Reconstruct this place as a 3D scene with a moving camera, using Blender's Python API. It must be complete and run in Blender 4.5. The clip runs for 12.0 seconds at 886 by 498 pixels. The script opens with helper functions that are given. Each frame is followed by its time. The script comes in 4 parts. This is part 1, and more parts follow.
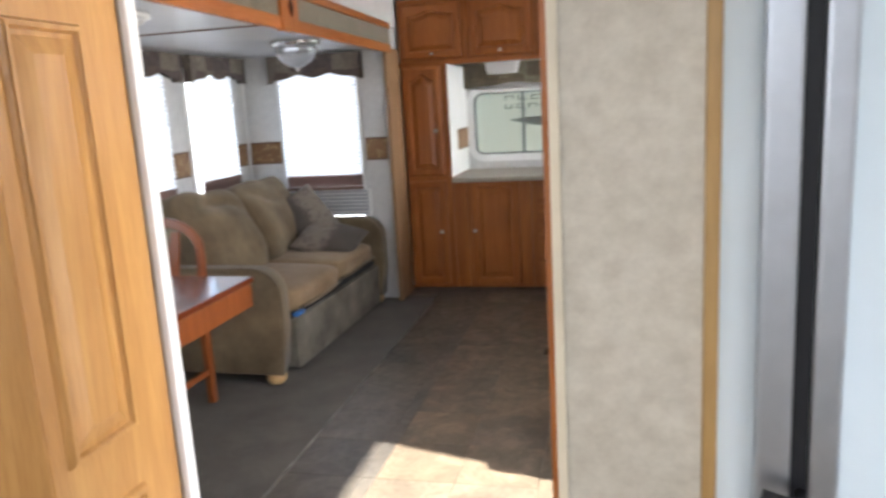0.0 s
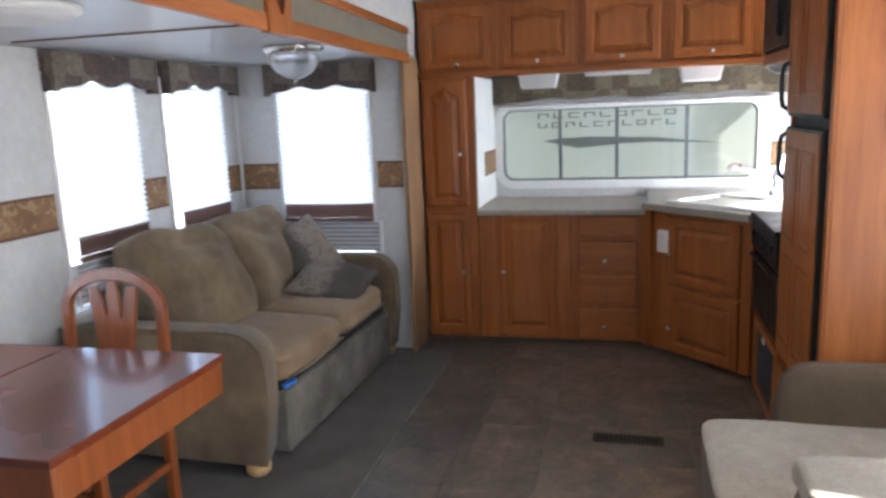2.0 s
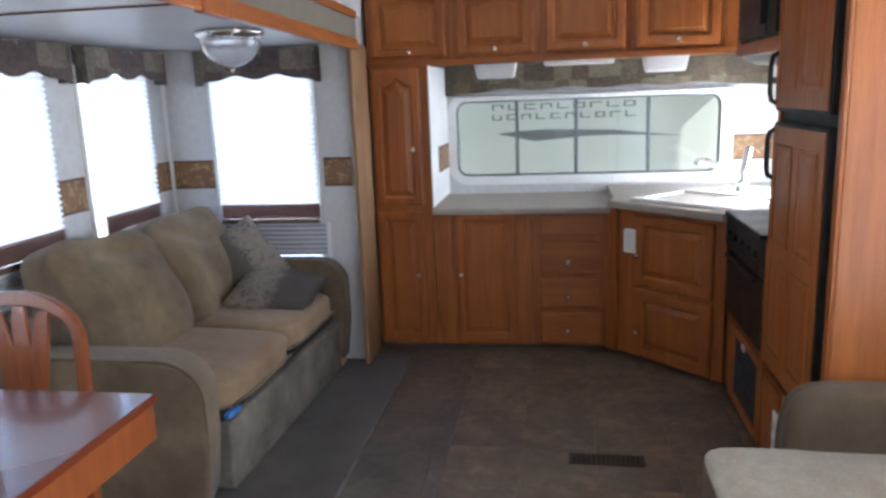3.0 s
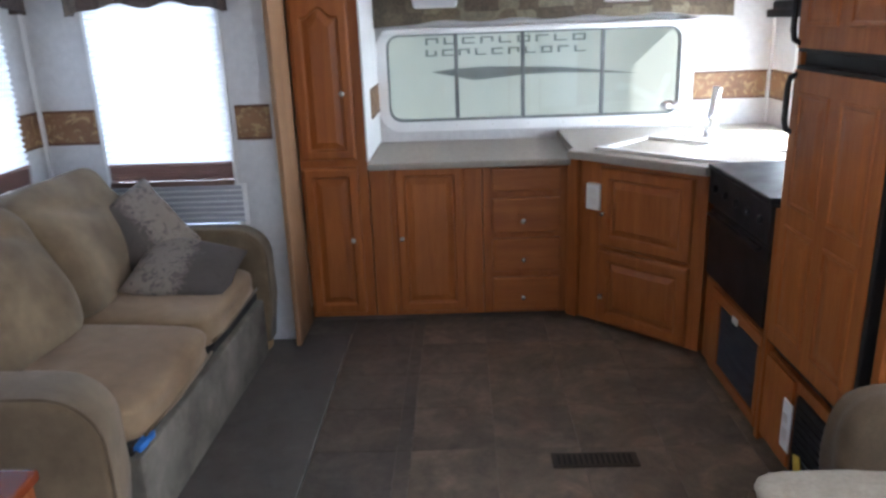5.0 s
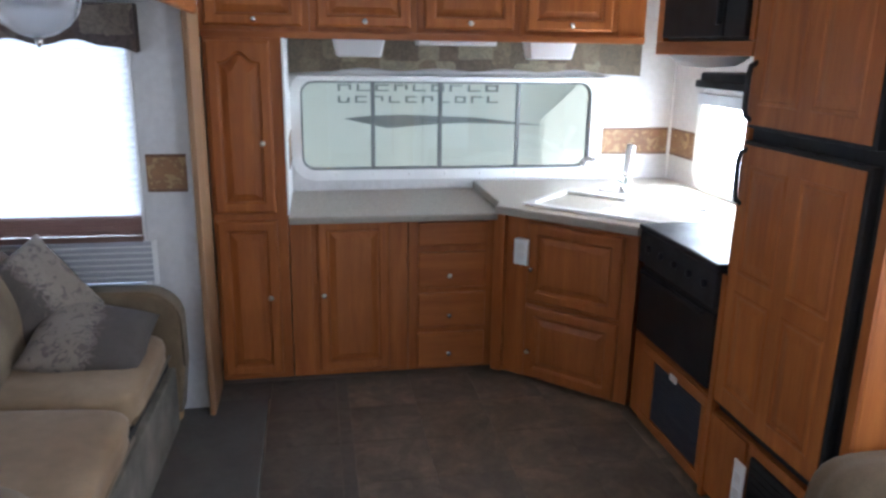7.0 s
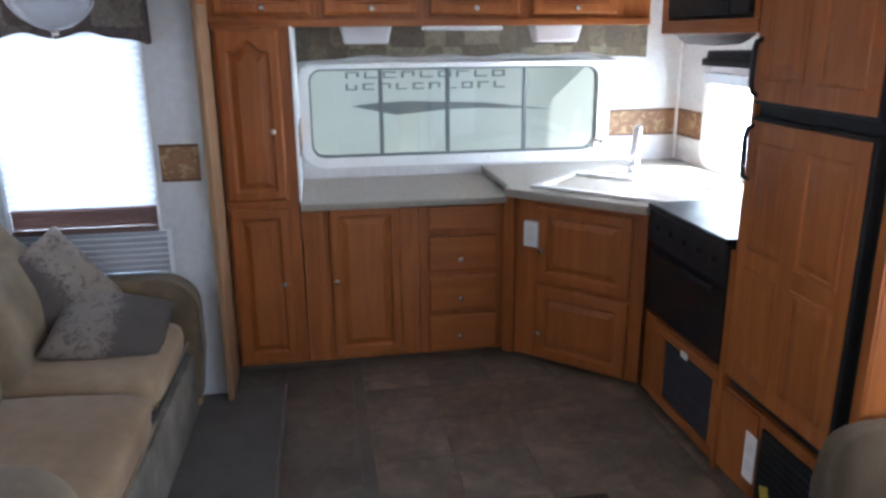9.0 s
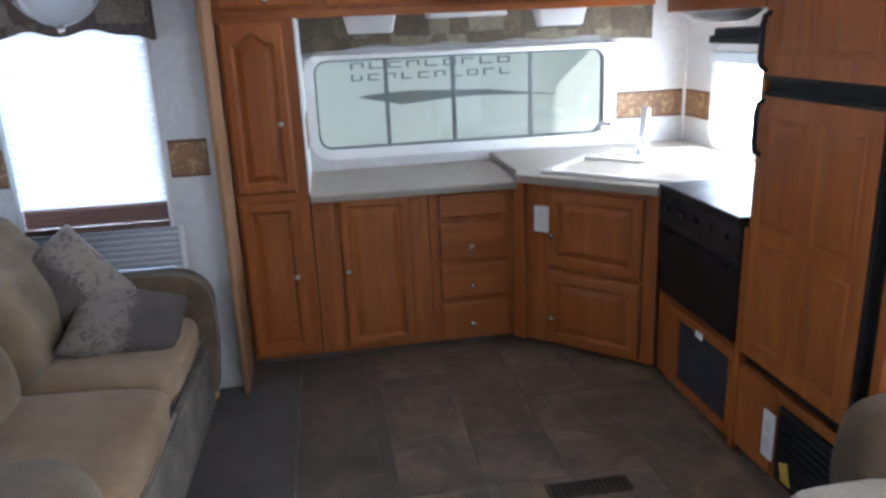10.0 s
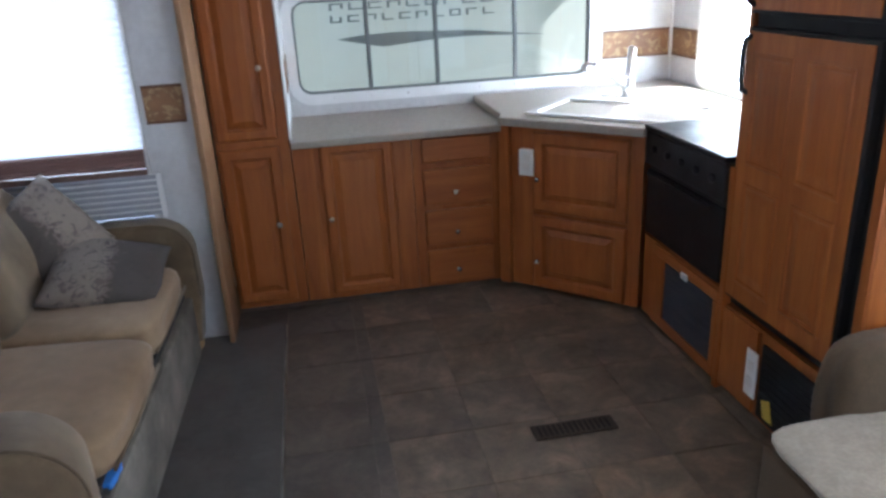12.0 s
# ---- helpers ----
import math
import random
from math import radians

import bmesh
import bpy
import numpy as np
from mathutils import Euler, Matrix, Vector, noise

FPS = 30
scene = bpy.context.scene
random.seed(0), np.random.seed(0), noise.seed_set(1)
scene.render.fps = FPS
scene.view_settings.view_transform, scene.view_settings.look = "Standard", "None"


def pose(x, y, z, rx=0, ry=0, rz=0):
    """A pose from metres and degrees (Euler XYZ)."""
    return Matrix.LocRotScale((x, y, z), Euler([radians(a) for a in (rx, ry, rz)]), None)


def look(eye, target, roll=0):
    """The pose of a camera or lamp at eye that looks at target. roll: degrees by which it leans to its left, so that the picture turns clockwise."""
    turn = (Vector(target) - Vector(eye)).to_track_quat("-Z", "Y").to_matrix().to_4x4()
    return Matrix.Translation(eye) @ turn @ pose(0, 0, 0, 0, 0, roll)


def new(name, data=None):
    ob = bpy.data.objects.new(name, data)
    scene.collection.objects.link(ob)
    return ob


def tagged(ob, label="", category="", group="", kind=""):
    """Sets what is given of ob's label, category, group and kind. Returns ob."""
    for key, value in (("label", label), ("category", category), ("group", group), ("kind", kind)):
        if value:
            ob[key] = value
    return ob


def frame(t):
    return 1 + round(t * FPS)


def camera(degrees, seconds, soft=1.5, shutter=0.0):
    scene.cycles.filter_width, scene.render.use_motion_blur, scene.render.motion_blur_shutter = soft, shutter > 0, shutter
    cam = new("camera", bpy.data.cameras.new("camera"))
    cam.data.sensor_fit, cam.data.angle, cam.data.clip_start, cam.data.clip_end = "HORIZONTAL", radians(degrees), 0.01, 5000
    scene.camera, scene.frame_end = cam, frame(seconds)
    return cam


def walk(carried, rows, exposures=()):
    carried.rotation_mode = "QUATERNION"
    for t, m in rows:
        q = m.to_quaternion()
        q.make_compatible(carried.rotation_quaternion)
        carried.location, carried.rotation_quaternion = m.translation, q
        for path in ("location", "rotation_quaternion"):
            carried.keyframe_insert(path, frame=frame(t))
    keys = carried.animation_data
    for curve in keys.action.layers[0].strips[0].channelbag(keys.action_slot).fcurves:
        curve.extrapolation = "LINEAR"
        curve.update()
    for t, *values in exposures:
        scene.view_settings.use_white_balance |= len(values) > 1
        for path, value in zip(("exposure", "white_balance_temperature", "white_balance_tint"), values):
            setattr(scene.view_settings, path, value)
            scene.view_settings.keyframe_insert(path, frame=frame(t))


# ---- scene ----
cam = camera(62.0, 12.0, soft=2.8, shutter=0.4)
PATH = [
    (0, (1.085, 0.05, 1.373), (0.625, 1.957, 0.982), -3.3),
    (0.5, (1.053, 0.203, 1.374), (0.363, 2.035, 0.965), -4.7),
    (1, (0.996, 0.492, 1.416), (0.265, 2.322, 1.072), -5.3),
    (1.5, (0.939, 0.692, 1.418), (0.295, 2.553, 1.066), -5.1),
    (2, (0.84, 0.817, 1.437), (0.35, 2.721, 1.069), -2.3),
    (2.5, (0.725, 0.958, 1.46), (0.374, 2.891, 1.085), -1.2),
    (3, (0.67, 1.109, 1.462), (0.349, 3.041, 1.056), -2.2),
    (5, (0.402, 1.647, 1.5), (0.344, 3.555, 0.903), -2.1),
    (5.5, (0.334, 1.729, 1.523), (0.377, 3.644, 0.949), -1.3),
    (6, (0.216, 1.79, 1.562), (0.451, 3.699, 1.017), 0.2),
    (6.5, (0.089, 1.822, 1.602), (0.424, 3.722, 1.075), 0.9),
    (8.5, (0.048, 1.778, 1.583), (0.377, 3.678, 1.05), 0.6),
    (9, (0.046, 1.776, 1.585), (0.359, 3.672, 1.029), -0.5),
    (9.5, (0.039, 1.774, 1.581), (0.338, 3.667, 1.01), -1.4),
    (10, (0.034, 1.775, 1.563), (0.323, 3.669, 0.988), -2.4),
    (10.5, (0.035, 1.786, 1.567), (0.315, 3.673, 0.965), -2.9),
    (11, (0.041, 1.781, 1.555), (0.309, 3.654, 0.909), -3.1),
    (11.5, (0.019, 1.785, 1.55), (0.289, 3.636, 0.841), -3.0),
    (12, (0.052, 1.8, 1.544), (0.36, 3.643, 0.833), -3.0),
]
walk(cam, [(t, look(eye, target, roll)) for t, eye, target, roll in PATH], exposures=[(0, 3.0, 6500, 9), (1, 2.95, 6300, 9), (2.5, 2.92, 5800, 10), (5, 2.93, 5650, 10), (9, 2.93, 5450, 9), (12, 2.89, 5450, 9)])

# ---- light ----
SUN_WAY = Vector((-1.0, 0.28, -0.92)).normalized()
world = bpy.data.worlds.new("sky")
scene.world = world
world.use_nodes = True
wn = world.node_tree.nodes
sky = wn.new("ShaderNodeTexSky")
sky.sky_type, sky.sun_disc = "NISHITA", False
sky.sun_elevation, sky.sun_rotation = radians(41.5), math.atan2(1.0, -0.28)
world.node_tree.links.new(sky.outputs["Color"], wn["Background"].inputs["Color"])
wn["Background"].inputs["Strength"].default_value = 0.085
ZC_TOP = 2.16
sun = new("sun", bpy.data.lights.new("sun", "SUN"))
sun.data.energy, sun.data.angle, sun.data.color = 5.0, radians(0.9), (1.0, 0.95, 0.87)
sun.matrix_world = look((6, 6, 4), Vector((6, 6, 4)) + SUN_WAY)


def window_light(name, x, y, z, w, h, toward, watts, color=(0.68, 0.8, 1.0)):
    """Daylight in a window's opening, or fill in an added one."""
    l = bpy.data.lights.new(name, "AREA")
    l.shape, l.size, l.size_y, l.energy, l.color = "RECTANGLE", w, h, watts, color
    ob = new(name, l)
    ob.matrix_world = look((x, y, z), (x + toward[0], y + toward[1], z + toward[2]))
    return ob


SHADE_W = 1.05
window_light("daylight_slide_a", -1.575, 3.72, 1.135, 0.52, 1.0, (1, 0, 0), SHADE_W * 0.64)
window_light("daylight_slide_b", -1.575, 4.51, 1.135, 0.52, 1.0, (1, 0, 0), SHADE_W * 0.64)
window_light("daylight_slide_c", -1.575, 2.565, 1.18, 0.83, 0.92, (1, 0, 0), SHADE_W * 1.3)
window_light("daylight_slide_end", -0.945, 5.055, 1.12, 0.57, 1.04, (0, -1, 0), SHADE_W)
window_light("daylight_rear", 0.82, 6.6, 1.3, 2.2, 1.2, (0, -1, 0), 1.05)
window_light("daylight_kitchen", 2.18, 5.175, 1.15, 0.66, 0.47, (-1, 0, 0), 3.4, (0.9, 0.95, 1.0))
# weak fill set in the added window behind the recliner
window_light("side_fill", 2.18, 2.87, 1.57, 0.92, 0.73, (-1, 0, 0), 0.25)
window_light("daylight_entry", 2.18, 1.76, 0.72, 0.87, 1.4, (-1, 0, 0), 3.9, (0.97, 0.96, 1.0))
# fill lamp added to brighten the partition from behind the camera
window_light("hall_fill", 0.95, -1.0, ZC_TOP, 0.9, 0.8, (0, 0, -1), 6.3, (0.87, 0.91, 1.0))


# ---- materials ----
def mat(name):
    m = bpy.data.materials.new(name)
    m.use_nodes = True
    return m, m.node_tree.nodes, m.node_tree.links, m.node_tree.nodes["Principled BSDF"]


def coords(n, l, scale=(1, 1, 1), shift=True):
    """Object coordinates in metres, shifted by the object's own random number."""
    tc, mp = n.new("ShaderNodeTexCoord"), n.new("ShaderNodeMapping")
    mp.inputs["Scale"].default_value = scale
    l.new(tc.outputs["Object"], mp.inputs["Vector"])
    if shift:
        oi, mul = n.new("ShaderNodeObjectInfo"), n.new("ShaderNodeMath")
        mul.operation, mul.inputs[1].default_value = "MULTIPLY", 37.0
        l.new(oi.outputs["Random"], mul.inputs[0])
        l.new(mul.outputs[0], mp.inputs["Location"])
    return mp.outputs["Vector"]


def noise_node(n, l, vec, scale, detail=4.0, rough=0.55, distortion=0.0):
    t = n.new("ShaderNodeTexNoise")
    t.inputs["Scale"].default_value, t.inputs["Detail"].default_value = scale, detail
    t.inputs["Roughness"].default_value, t.inputs["Distortion"].default_value = rough, distortion
    l.new(vec, t.inputs["Vector"])
    return t.outputs["Fac"]


def ramp(n, l, fac, stops):
    r = n.new("ShaderNodeValToRGB")
    while len(r.color_ramp.elements) < len(stops):
        r.color_ramp.elements.new(0.5)
    for e, (p, c) in zip(r.color_ramp.elements, stops):
        e.position, e.color = p, (*c, 1)
    l.new(fac, r.inputs["Fac"])
    return r.outputs["Color"]


def mix(n, l, a, b, fac, mode="MIX"):
    m = n.new("ShaderNodeMix")
    m.data_type, m.blend_type = "RGBA", mode
    for sock, v in ((m.inputs[6], a), (m.inputs[7], b), (m.inputs[0], fac)):
        if isinstance(v, (float, int)):
            sock.default_value = v
        elif isinstance(v, tuple):
            sock.default_value = (*v, 1)
        else:
            l.new(v, sock)
    return m.outputs[2]


def bump(n, l, p, height, strength, distance):
    b = n.new("ShaderNodeBump")
    b.inputs["Strength"].default_value, b.inputs["Distance"].default_value = strength, distance
    l.new(height, b.inputs["Height"])
    l.new(b.outputs["Normal"], p.inputs["Normal"])


def wood(name, dark, light, rough=0.4, grain=(17, 17, 1.1), coat=0.14, relief=0.1, uneven=0.1):
    """Stained, varnished oak; the grain runs along the axis with the small scale."""
    m, n, l, p = mat(name)
    v = coords(n, l, grain)
    big = noise_node(n, l, v, 1.0, 6, 0.6, 0.8)
    fine = noise_node(n, l, v, 9.0, 3, 0.7)
    blot = noise_node(n, l, coords(n, l, (2.5, 2.5, 2.5)), 1.0, 3)
    c = ramp(n, l, big, [(0.3, dark), (0.52, tuple((a + b) / 2 for a, b in zip(dark, light))), (0.72, light)])
    c = mix(n, l, c, ramp(n, l, fine, [(0.35, (0.72, 0.64, 0.56)), (0.6, (1, 1, 1))]), 0.4, "MULTIPLY")
    c = mix(n, l, c, ramp(n, l, blot, [(0.3, (0.78, 0.74, 0.7)), (0.7, (1.1, 1.08, 1.05))]), 0.6, "MULTIPLY")
    l.new(c, p.inputs["Base Color"])
    l.new(ramp(n, l, fine, [(0.3, (rough + uneven,) * 3), (0.7, (rough - uneven / 2,) * 3)]), p.inputs["Roughness"])
    p.inputs["Coat Weight"].default_value, p.inputs["Coat Roughness"].default_value = coat, 0.25
    p.inputs["Specular IOR Level"].default_value = 0.38
    bump(n, l, p, fine, relief, 0.002)
    return m


def plain(name, color, rough=0.5, metal=0.0, vary=0.08, scale=9.0, relief=0.0, fine=120.0):
    """Paint, plastic or metal with slight stains and a fine relief."""
    m, n, l, p = mat(name)
    v = coords(n, l)
    st = noise_node(n, l, v, scale, 5)
    fi = noise_node(n, l, v, fine, 2)
    lo, hi = tuple(c * (1 - vary) for c in color), tuple(min(1, c * (1 + vary)) for c in color)
    l.new(ramp(n, l, st, [(0.3, lo), (0.7, hi)]), p.inputs["Base Color"])
    l.new(ramp(n, l, st, [(0.3, (min(1, rough + 0.08),) * 3), (0.7, (max(0.02, rough - 0.06),) * 3)]), p.inputs["Roughness"])
    p.inputs["Metallic"].default_value = metal
    if relief:
        bump(n, l, p, fi, relief, 0.002)
    return m


def cloth(name, a, b, weave=420.0, patch=3.0, sheen=0.3, strength=0.35):
    m, n, l, p = mat(name)
    v = coords(n, l)
    wear = noise_node(n, l, v, patch, 5, 0.6)
    mid = noise_node(n, l, v, patch * 7, 4)
    fi = noise_node(n, l, v, weave, 2)
    c = ramp(n, l, wear, [(0.3, a), (0.7, b)])
    c = mix(n, l, c, ramp(n, l, mid, [(0.3, (0.8, 0.8, 0.8)), (0.7, (1.1, 1.1, 1.1))]), 0.6, "MULTIPLY")
    c = mix(n, l, c, ramp(n, l, fi, [(0.3, (0.75, 0.75, 0.75)), (0.7, (1.12, 1.12, 1.12))]), 0.5, "MULTIPLY")
    l.new(c, p.inputs["Base Color"])
    p.inputs["Roughness"].default_value = 0.95
    p.inputs["Sheen Weight"].default_value = sheen
    bump(n, l, p, fi, strength, 0.003)
    return m


def patchwork(name, colors, cell, weave=300.0):
    """Woven valance cloth: square blocks of several tones with leafy blotches."""
    m, n, l, p = mat(name)
    v = coords(n, l, shift=False)
    vo = n.new("ShaderNodeTexVoronoi")
    vo.distance, vo.inputs["Scale"].default_value, vo.inputs["Randomness"].default_value = "CHEBYCHEV", 1 / cell, 0.45
    l.new(v, vo.inputs["Vector"])
    sep = n.new("ShaderNodeSeparateColor")
    l.new(vo.outputs["Color"], sep.inputs[0])
    k = len(colors)
    r = ramp(n, l, sep.outputs[0], [(i / k, c) for i, c in enumerate(colors)])
    r.node.color_ramp.interpolation = "CONSTANT"
    leaf = noise_node(n, l, v, 38.0, 4, 0.7, 1.2)
    c = mix(n, l, r, ramp(n, l, leaf, [(0.42, (0.55, 0.55, 0.55)), (0.55, (1.15, 1.15, 1.1))]), 0.55, "MULTIPLY")
    fi = noise_node(n, l, v, weave, 2)
    l.new(c, p.inputs["Base Color"])
    p.inputs["Roughness"].default_value = 0.95
    bump(n, l, p, fi, 0.3, 0.003)
    return m


def leafy(name, dark, light):
    """Woven cushion cloth: one half pale, one dark, strewn with leaf shapes."""
    m, n, l, p = mat(name)
    v = coords(n, l, shift=False)
    leaf, fi = noise_node(n, l, v, 24.0, 4, 0.6, 1.2), noise_node(n, l, v, 320.0, 2)
    sep, wob = n.new("ShaderNodeSeparateXYZ"), n.new("ShaderNodeMath")
    l.new(v, sep.inputs[0])
    wob.operation, wob.inputs[1].default_value = "MULTIPLY_ADD", 3.0
    l.new(sep.outputs[0], wob.inputs[0])
    l.new(leaf, wob.inputs[2])
    half = ramp(n, l, wob.outputs[0], [(0.44, (0, 0, 0)), (0.52, (1, 1, 1))])
    c = mix(n, l, tuple(x * 1.3 for x in dark), light, half)
    c = mix(n, l, c, dark, ramp(n, l, leaf, [(0.53, (0, 0, 0)), (0.62, (0.6, 0.6, 0.6))]))
    c = mix(n, l, c, ramp(n, l, fi, [(0.3, (0.8, 0.8, 0.8)), (0.7, (1.1, 1.1, 1.1))]), 0.6, "MULTIPLY")
    l.new(c, p.inputs["Base Color"])
    p.inputs["Roughness"].default_value = 0.95
    bump(n, l, p, fi, 0.35, 0.003)
    return m


def glass(name, tint=(1, 1, 1), rough=0.0):
    m, n, l, p = mat(name)
    p.inputs["Base Color"].default_value = (*tint, 1)
    p.inputs["Transmission Weight"].default_value, p.inputs["Roughness"].default_value, p.inputs["IOR"].default_value = 1.0, rough, 1.45
    return m


def see_through(name, color, through_color, share):
    """A thin sheet that lets scattered light through: shade cloth, plastic."""
    m, n, l, p = mat(name)
    v = coords(n, l)
    st = noise_node(n, l, v, 6.0, 4)
    l.new(ramp(n, l, st, [(0.3, tuple(c * 0.93 for c in color)), (0.7, color)]), p.inputs["Base Color"])
    p.inputs["Roughness"].default_value = 0.7
    tr, mx = n.new("ShaderNodeBsdfTranslucent"), n.new("ShaderNodeMixShader")
    tr.inputs["Color"].default_value = (*through_color, 1)
    mx.inputs[0].default_value = share
    l.new(p.outputs[0], mx.inputs[1])
    l.new(tr.outputs[0], mx.inputs[2])
    l.new(mx.outputs[0], n["Material Output"].inputs["Surface"])
    return m


def wallpaper(name, a, b):
    m, n, l, p = mat(name)
    v = coords(n, l, shift=False)
    big, mid, fi = noise_node(n, l, v, 4.0, 5, 0.6), noise_node(n, l, v, 28.0, 4, 0.65), noise_node(n, l, v, 260.0, 2)
    c = ramp(n, l, mid, [(0.3, a), (0.7, b)])
    c = mix(n, l, c, ramp(n, l, big, [(0.3, (0.93, 0.92, 0.9)), (0.7, (1.03, 1.03, 1.03))]), 0.7, "MULTIPLY")
    l.new(c, p.inputs["Base Color"])
    p.inputs["Roughness"].default_value = 0.6
    bump(n, l, p, fi, 0.12, 0.0015)
    return m


def border_paper(name):
    """Brown wallpaper border with leaves in gold and a dark edge."""
    m, n, l, p = mat(name)
    v = coords(n, l, shift=False)
    leaf = noise_node(n, l, v, 19.0, 3, 0.6, 1.6)
    ground = noise_node(n, l, v, 7.0, 4)
    c = mix(n, l, ramp(n, l, ground, [(0.3, (0.16, 0.075, 0.032)), (0.7, (0.27, 0.14, 0.06))]),
            ramp(n, l, leaf, [(0.5, (0.12, 0.06, 0.03)), (0.6, (0.36, 0.23, 0.105))]), ramp(n, l, leaf, [(0.5, (0, 0, 0)), (0.56, (1, 1, 1))]))
    l.new(c, p.inputs["Base Color"])
    p.inputs["Roughness"].default_value = 0.6
    return m


def stone_vinyl(name, tones, rough=0.36):
    """Vinyl flooring printed as slate, a tone for each tile."""
    m, n, l, p = mat(name)
    v = coords(n, l)
    oi = n.new("ShaderNodeObjectInfo")
    blot, vein, fi = noise_node(n, l, v, 5.0, 6, 0.65, 0.6), noise_node(n, l, v, 16.0, 5, 0.7, 1.0), noise_node(n, l, v, 90.0, 3)
    c = ramp(n, l, blot, [(0.28, tones[0]), (0.5, tones[1]), (0.72, tones[2])])
    c = mix(n, l, c, ramp(n, l, oi.outputs["Random"], [(0.0, (0.85, 0.86, 0.9)), (0.5, (1, 1, 1)), (1.0, (1.16, 1.1, 1.0))]), 0.8, "MULTIPLY")
    c = mix(n, l, c, ramp(n, l, vein, [(0.35, (0.72, 0.72, 0.74)), (0.6, (1.08, 1.06, 1.03))]), 0.55, "MULTIPLY")
    c = mix(n, l, c, ramp(n, l, fi, [(0.3, (0.85, 0.85, 0.85)), (0.7, (1.1, 1.1, 1.1))]), 0.5, "MULTIPLY")
    l.new(c, p.inputs["Base Color"])
    l.new(ramp(n, l, vein, [(0.3, (rough + 0.15,) * 3), (0.7, (rough - 0.06,) * 3)]), p.inputs["Roughness"])
    bump(n, l, p, vein, 0.15, 0.002)
    return m


OAK = wood("oak_upright", (0.29, 0.086, 0.017), (0.43, 0.146, 0.031))
OAK_FLAT = wood("oak_level", (0.29, 0.086, 0.017), (0.43, 0.146, 0.031), grain=(1.1, 17, 17))
OAK_DEEP = wood("oak_level_side", (0.29, 0.086, 0.017), (0.43, 0.146, 0.031), grain=(17, 1.1, 17))
CHERRY = plain("cherry_tabletop", (0.135, 0.03, 0.0115), 0.22, vary=0.06, scale=1.1)
CHERRY.node_tree.nodes["Principled BSDF"].inputs["Coat Weight"].default_value = 0.15
CHERRY_UP = wood("cherry_upright", (0.19, 0.05, 0.013), (0.3, 0.088, 0.024), 0.34, (26, 26, 1.5), 0.35)
DOORWOOD = wood("honey_door", (0.44, 0.21, 0.062), (0.63, 0.35, 0.118), 0.33)
POSTWOOD = wood("post_brown", (0.25, 0.14, 0.07), (0.36, 0.22, 0.12), 0.5)
PALEWOOD = wood("pale_foot", (0.45, 0.28, 0.12), (0.62, 0.42, 0.2), 0.4)
WALL = wallpaper("wallboard_white", (0.55, 0.545, 0.545), (0.64, 0.635, 0.63))
WALL_TAN = wallpaper("wallboard_tan", (0.50, 0.44, 0.35), (0.64, 0.58, 0.48))
BORDER = border_paper("leaf_border")
CEIL = plain("ceiling_white", (0.78, 0.78, 0.77), 0.45, vary=0.04, relief=0.1, fine=300)
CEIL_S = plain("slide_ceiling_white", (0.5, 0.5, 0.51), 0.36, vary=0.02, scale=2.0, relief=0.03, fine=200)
TRIMW = plain("white_trim", (0.8, 0.8, 0.79), 0.4, vary=0.04)
GOLD = wood("gold_trim", (0.42, 0.25, 0.09), (0.6, 0.4, 0.17), 0.4)
CREAM = plain("cream_trim", (0.72, 0.63, 0.47), 0.5)
ALU = plain("aluminium", (0.55, 0.57, 0.6), 0.35, 0.9)
STRIP = plain("worn_strip", (0.19, 0.18, 0.165), 0.5, 0.3, vary=0.5, scale=5.0)
# casing slats toned grey, their backlit shade put into the colour
SLAT_BACKLIT = plain("backlit_slat", (0.42, 0.43, 0.46), 0.45, vary=0.06)
GREYBAR = plain("grey_window_bar", (0.16, 0.17, 0.17), 0.5)
STEEL = plain("nickel", (0.62, 0.6, 0.57), 0.25, 1.0)
CHROME = plain("chrome", (0.85, 0.85, 0.87), 0.3, 1.0, vary=0.02)
BLACK = plain("black_plastic", (0.018, 0.018, 0.02), 0.48, vary=0.15, relief=0.08, fine=400)
BLACKGLASS = plain("black_glass", (0.012, 0.012, 0.014), 0.42, vary=0.1)
for m in (BLACK, BLACKGLASS):
    m.node_tree.nodes["Principled BSDF"].inputs["Specular IOR Level"].default_value = 0.25
GRILLE = plain("grey_grille", (0.05, 0.055, 0.07), 0.6, vary=0.15)
BRONZE = plain("bronze_register", (0.05, 0.038, 0.028), 0.55, 0.4, vary=0.2)
LAMINATE = plain("laminate_beige", (0.33, 0.295, 0.245), 0.4, vary=0.1, scale=60, relief=0.05)
ENAMEL = plain("white_enamel", (0.82, 0.81, 0.78), 0.18, vary=0.03)
WPLASTIC = plain("white_plastic", (0.8, 0.8, 0.78), 0.35, vary=0.03)
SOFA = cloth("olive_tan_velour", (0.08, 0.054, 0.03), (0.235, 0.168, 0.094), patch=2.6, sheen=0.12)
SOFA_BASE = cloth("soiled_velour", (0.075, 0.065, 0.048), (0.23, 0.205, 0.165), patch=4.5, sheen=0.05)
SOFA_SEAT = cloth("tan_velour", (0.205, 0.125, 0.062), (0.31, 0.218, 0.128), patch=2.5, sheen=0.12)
CUSHION = leafy("leaf_cushion", (0.055, 0.044, 0.037), (0.2, 0.163, 0.132))
VALANCE = patchwork("valance_cloth", [(0.115, 0.085, 0.072), (0.165, 0.135, 0.11), (0.095, 0.075, 0.07), (0.2, 0.165, 0.135)], 0.1)
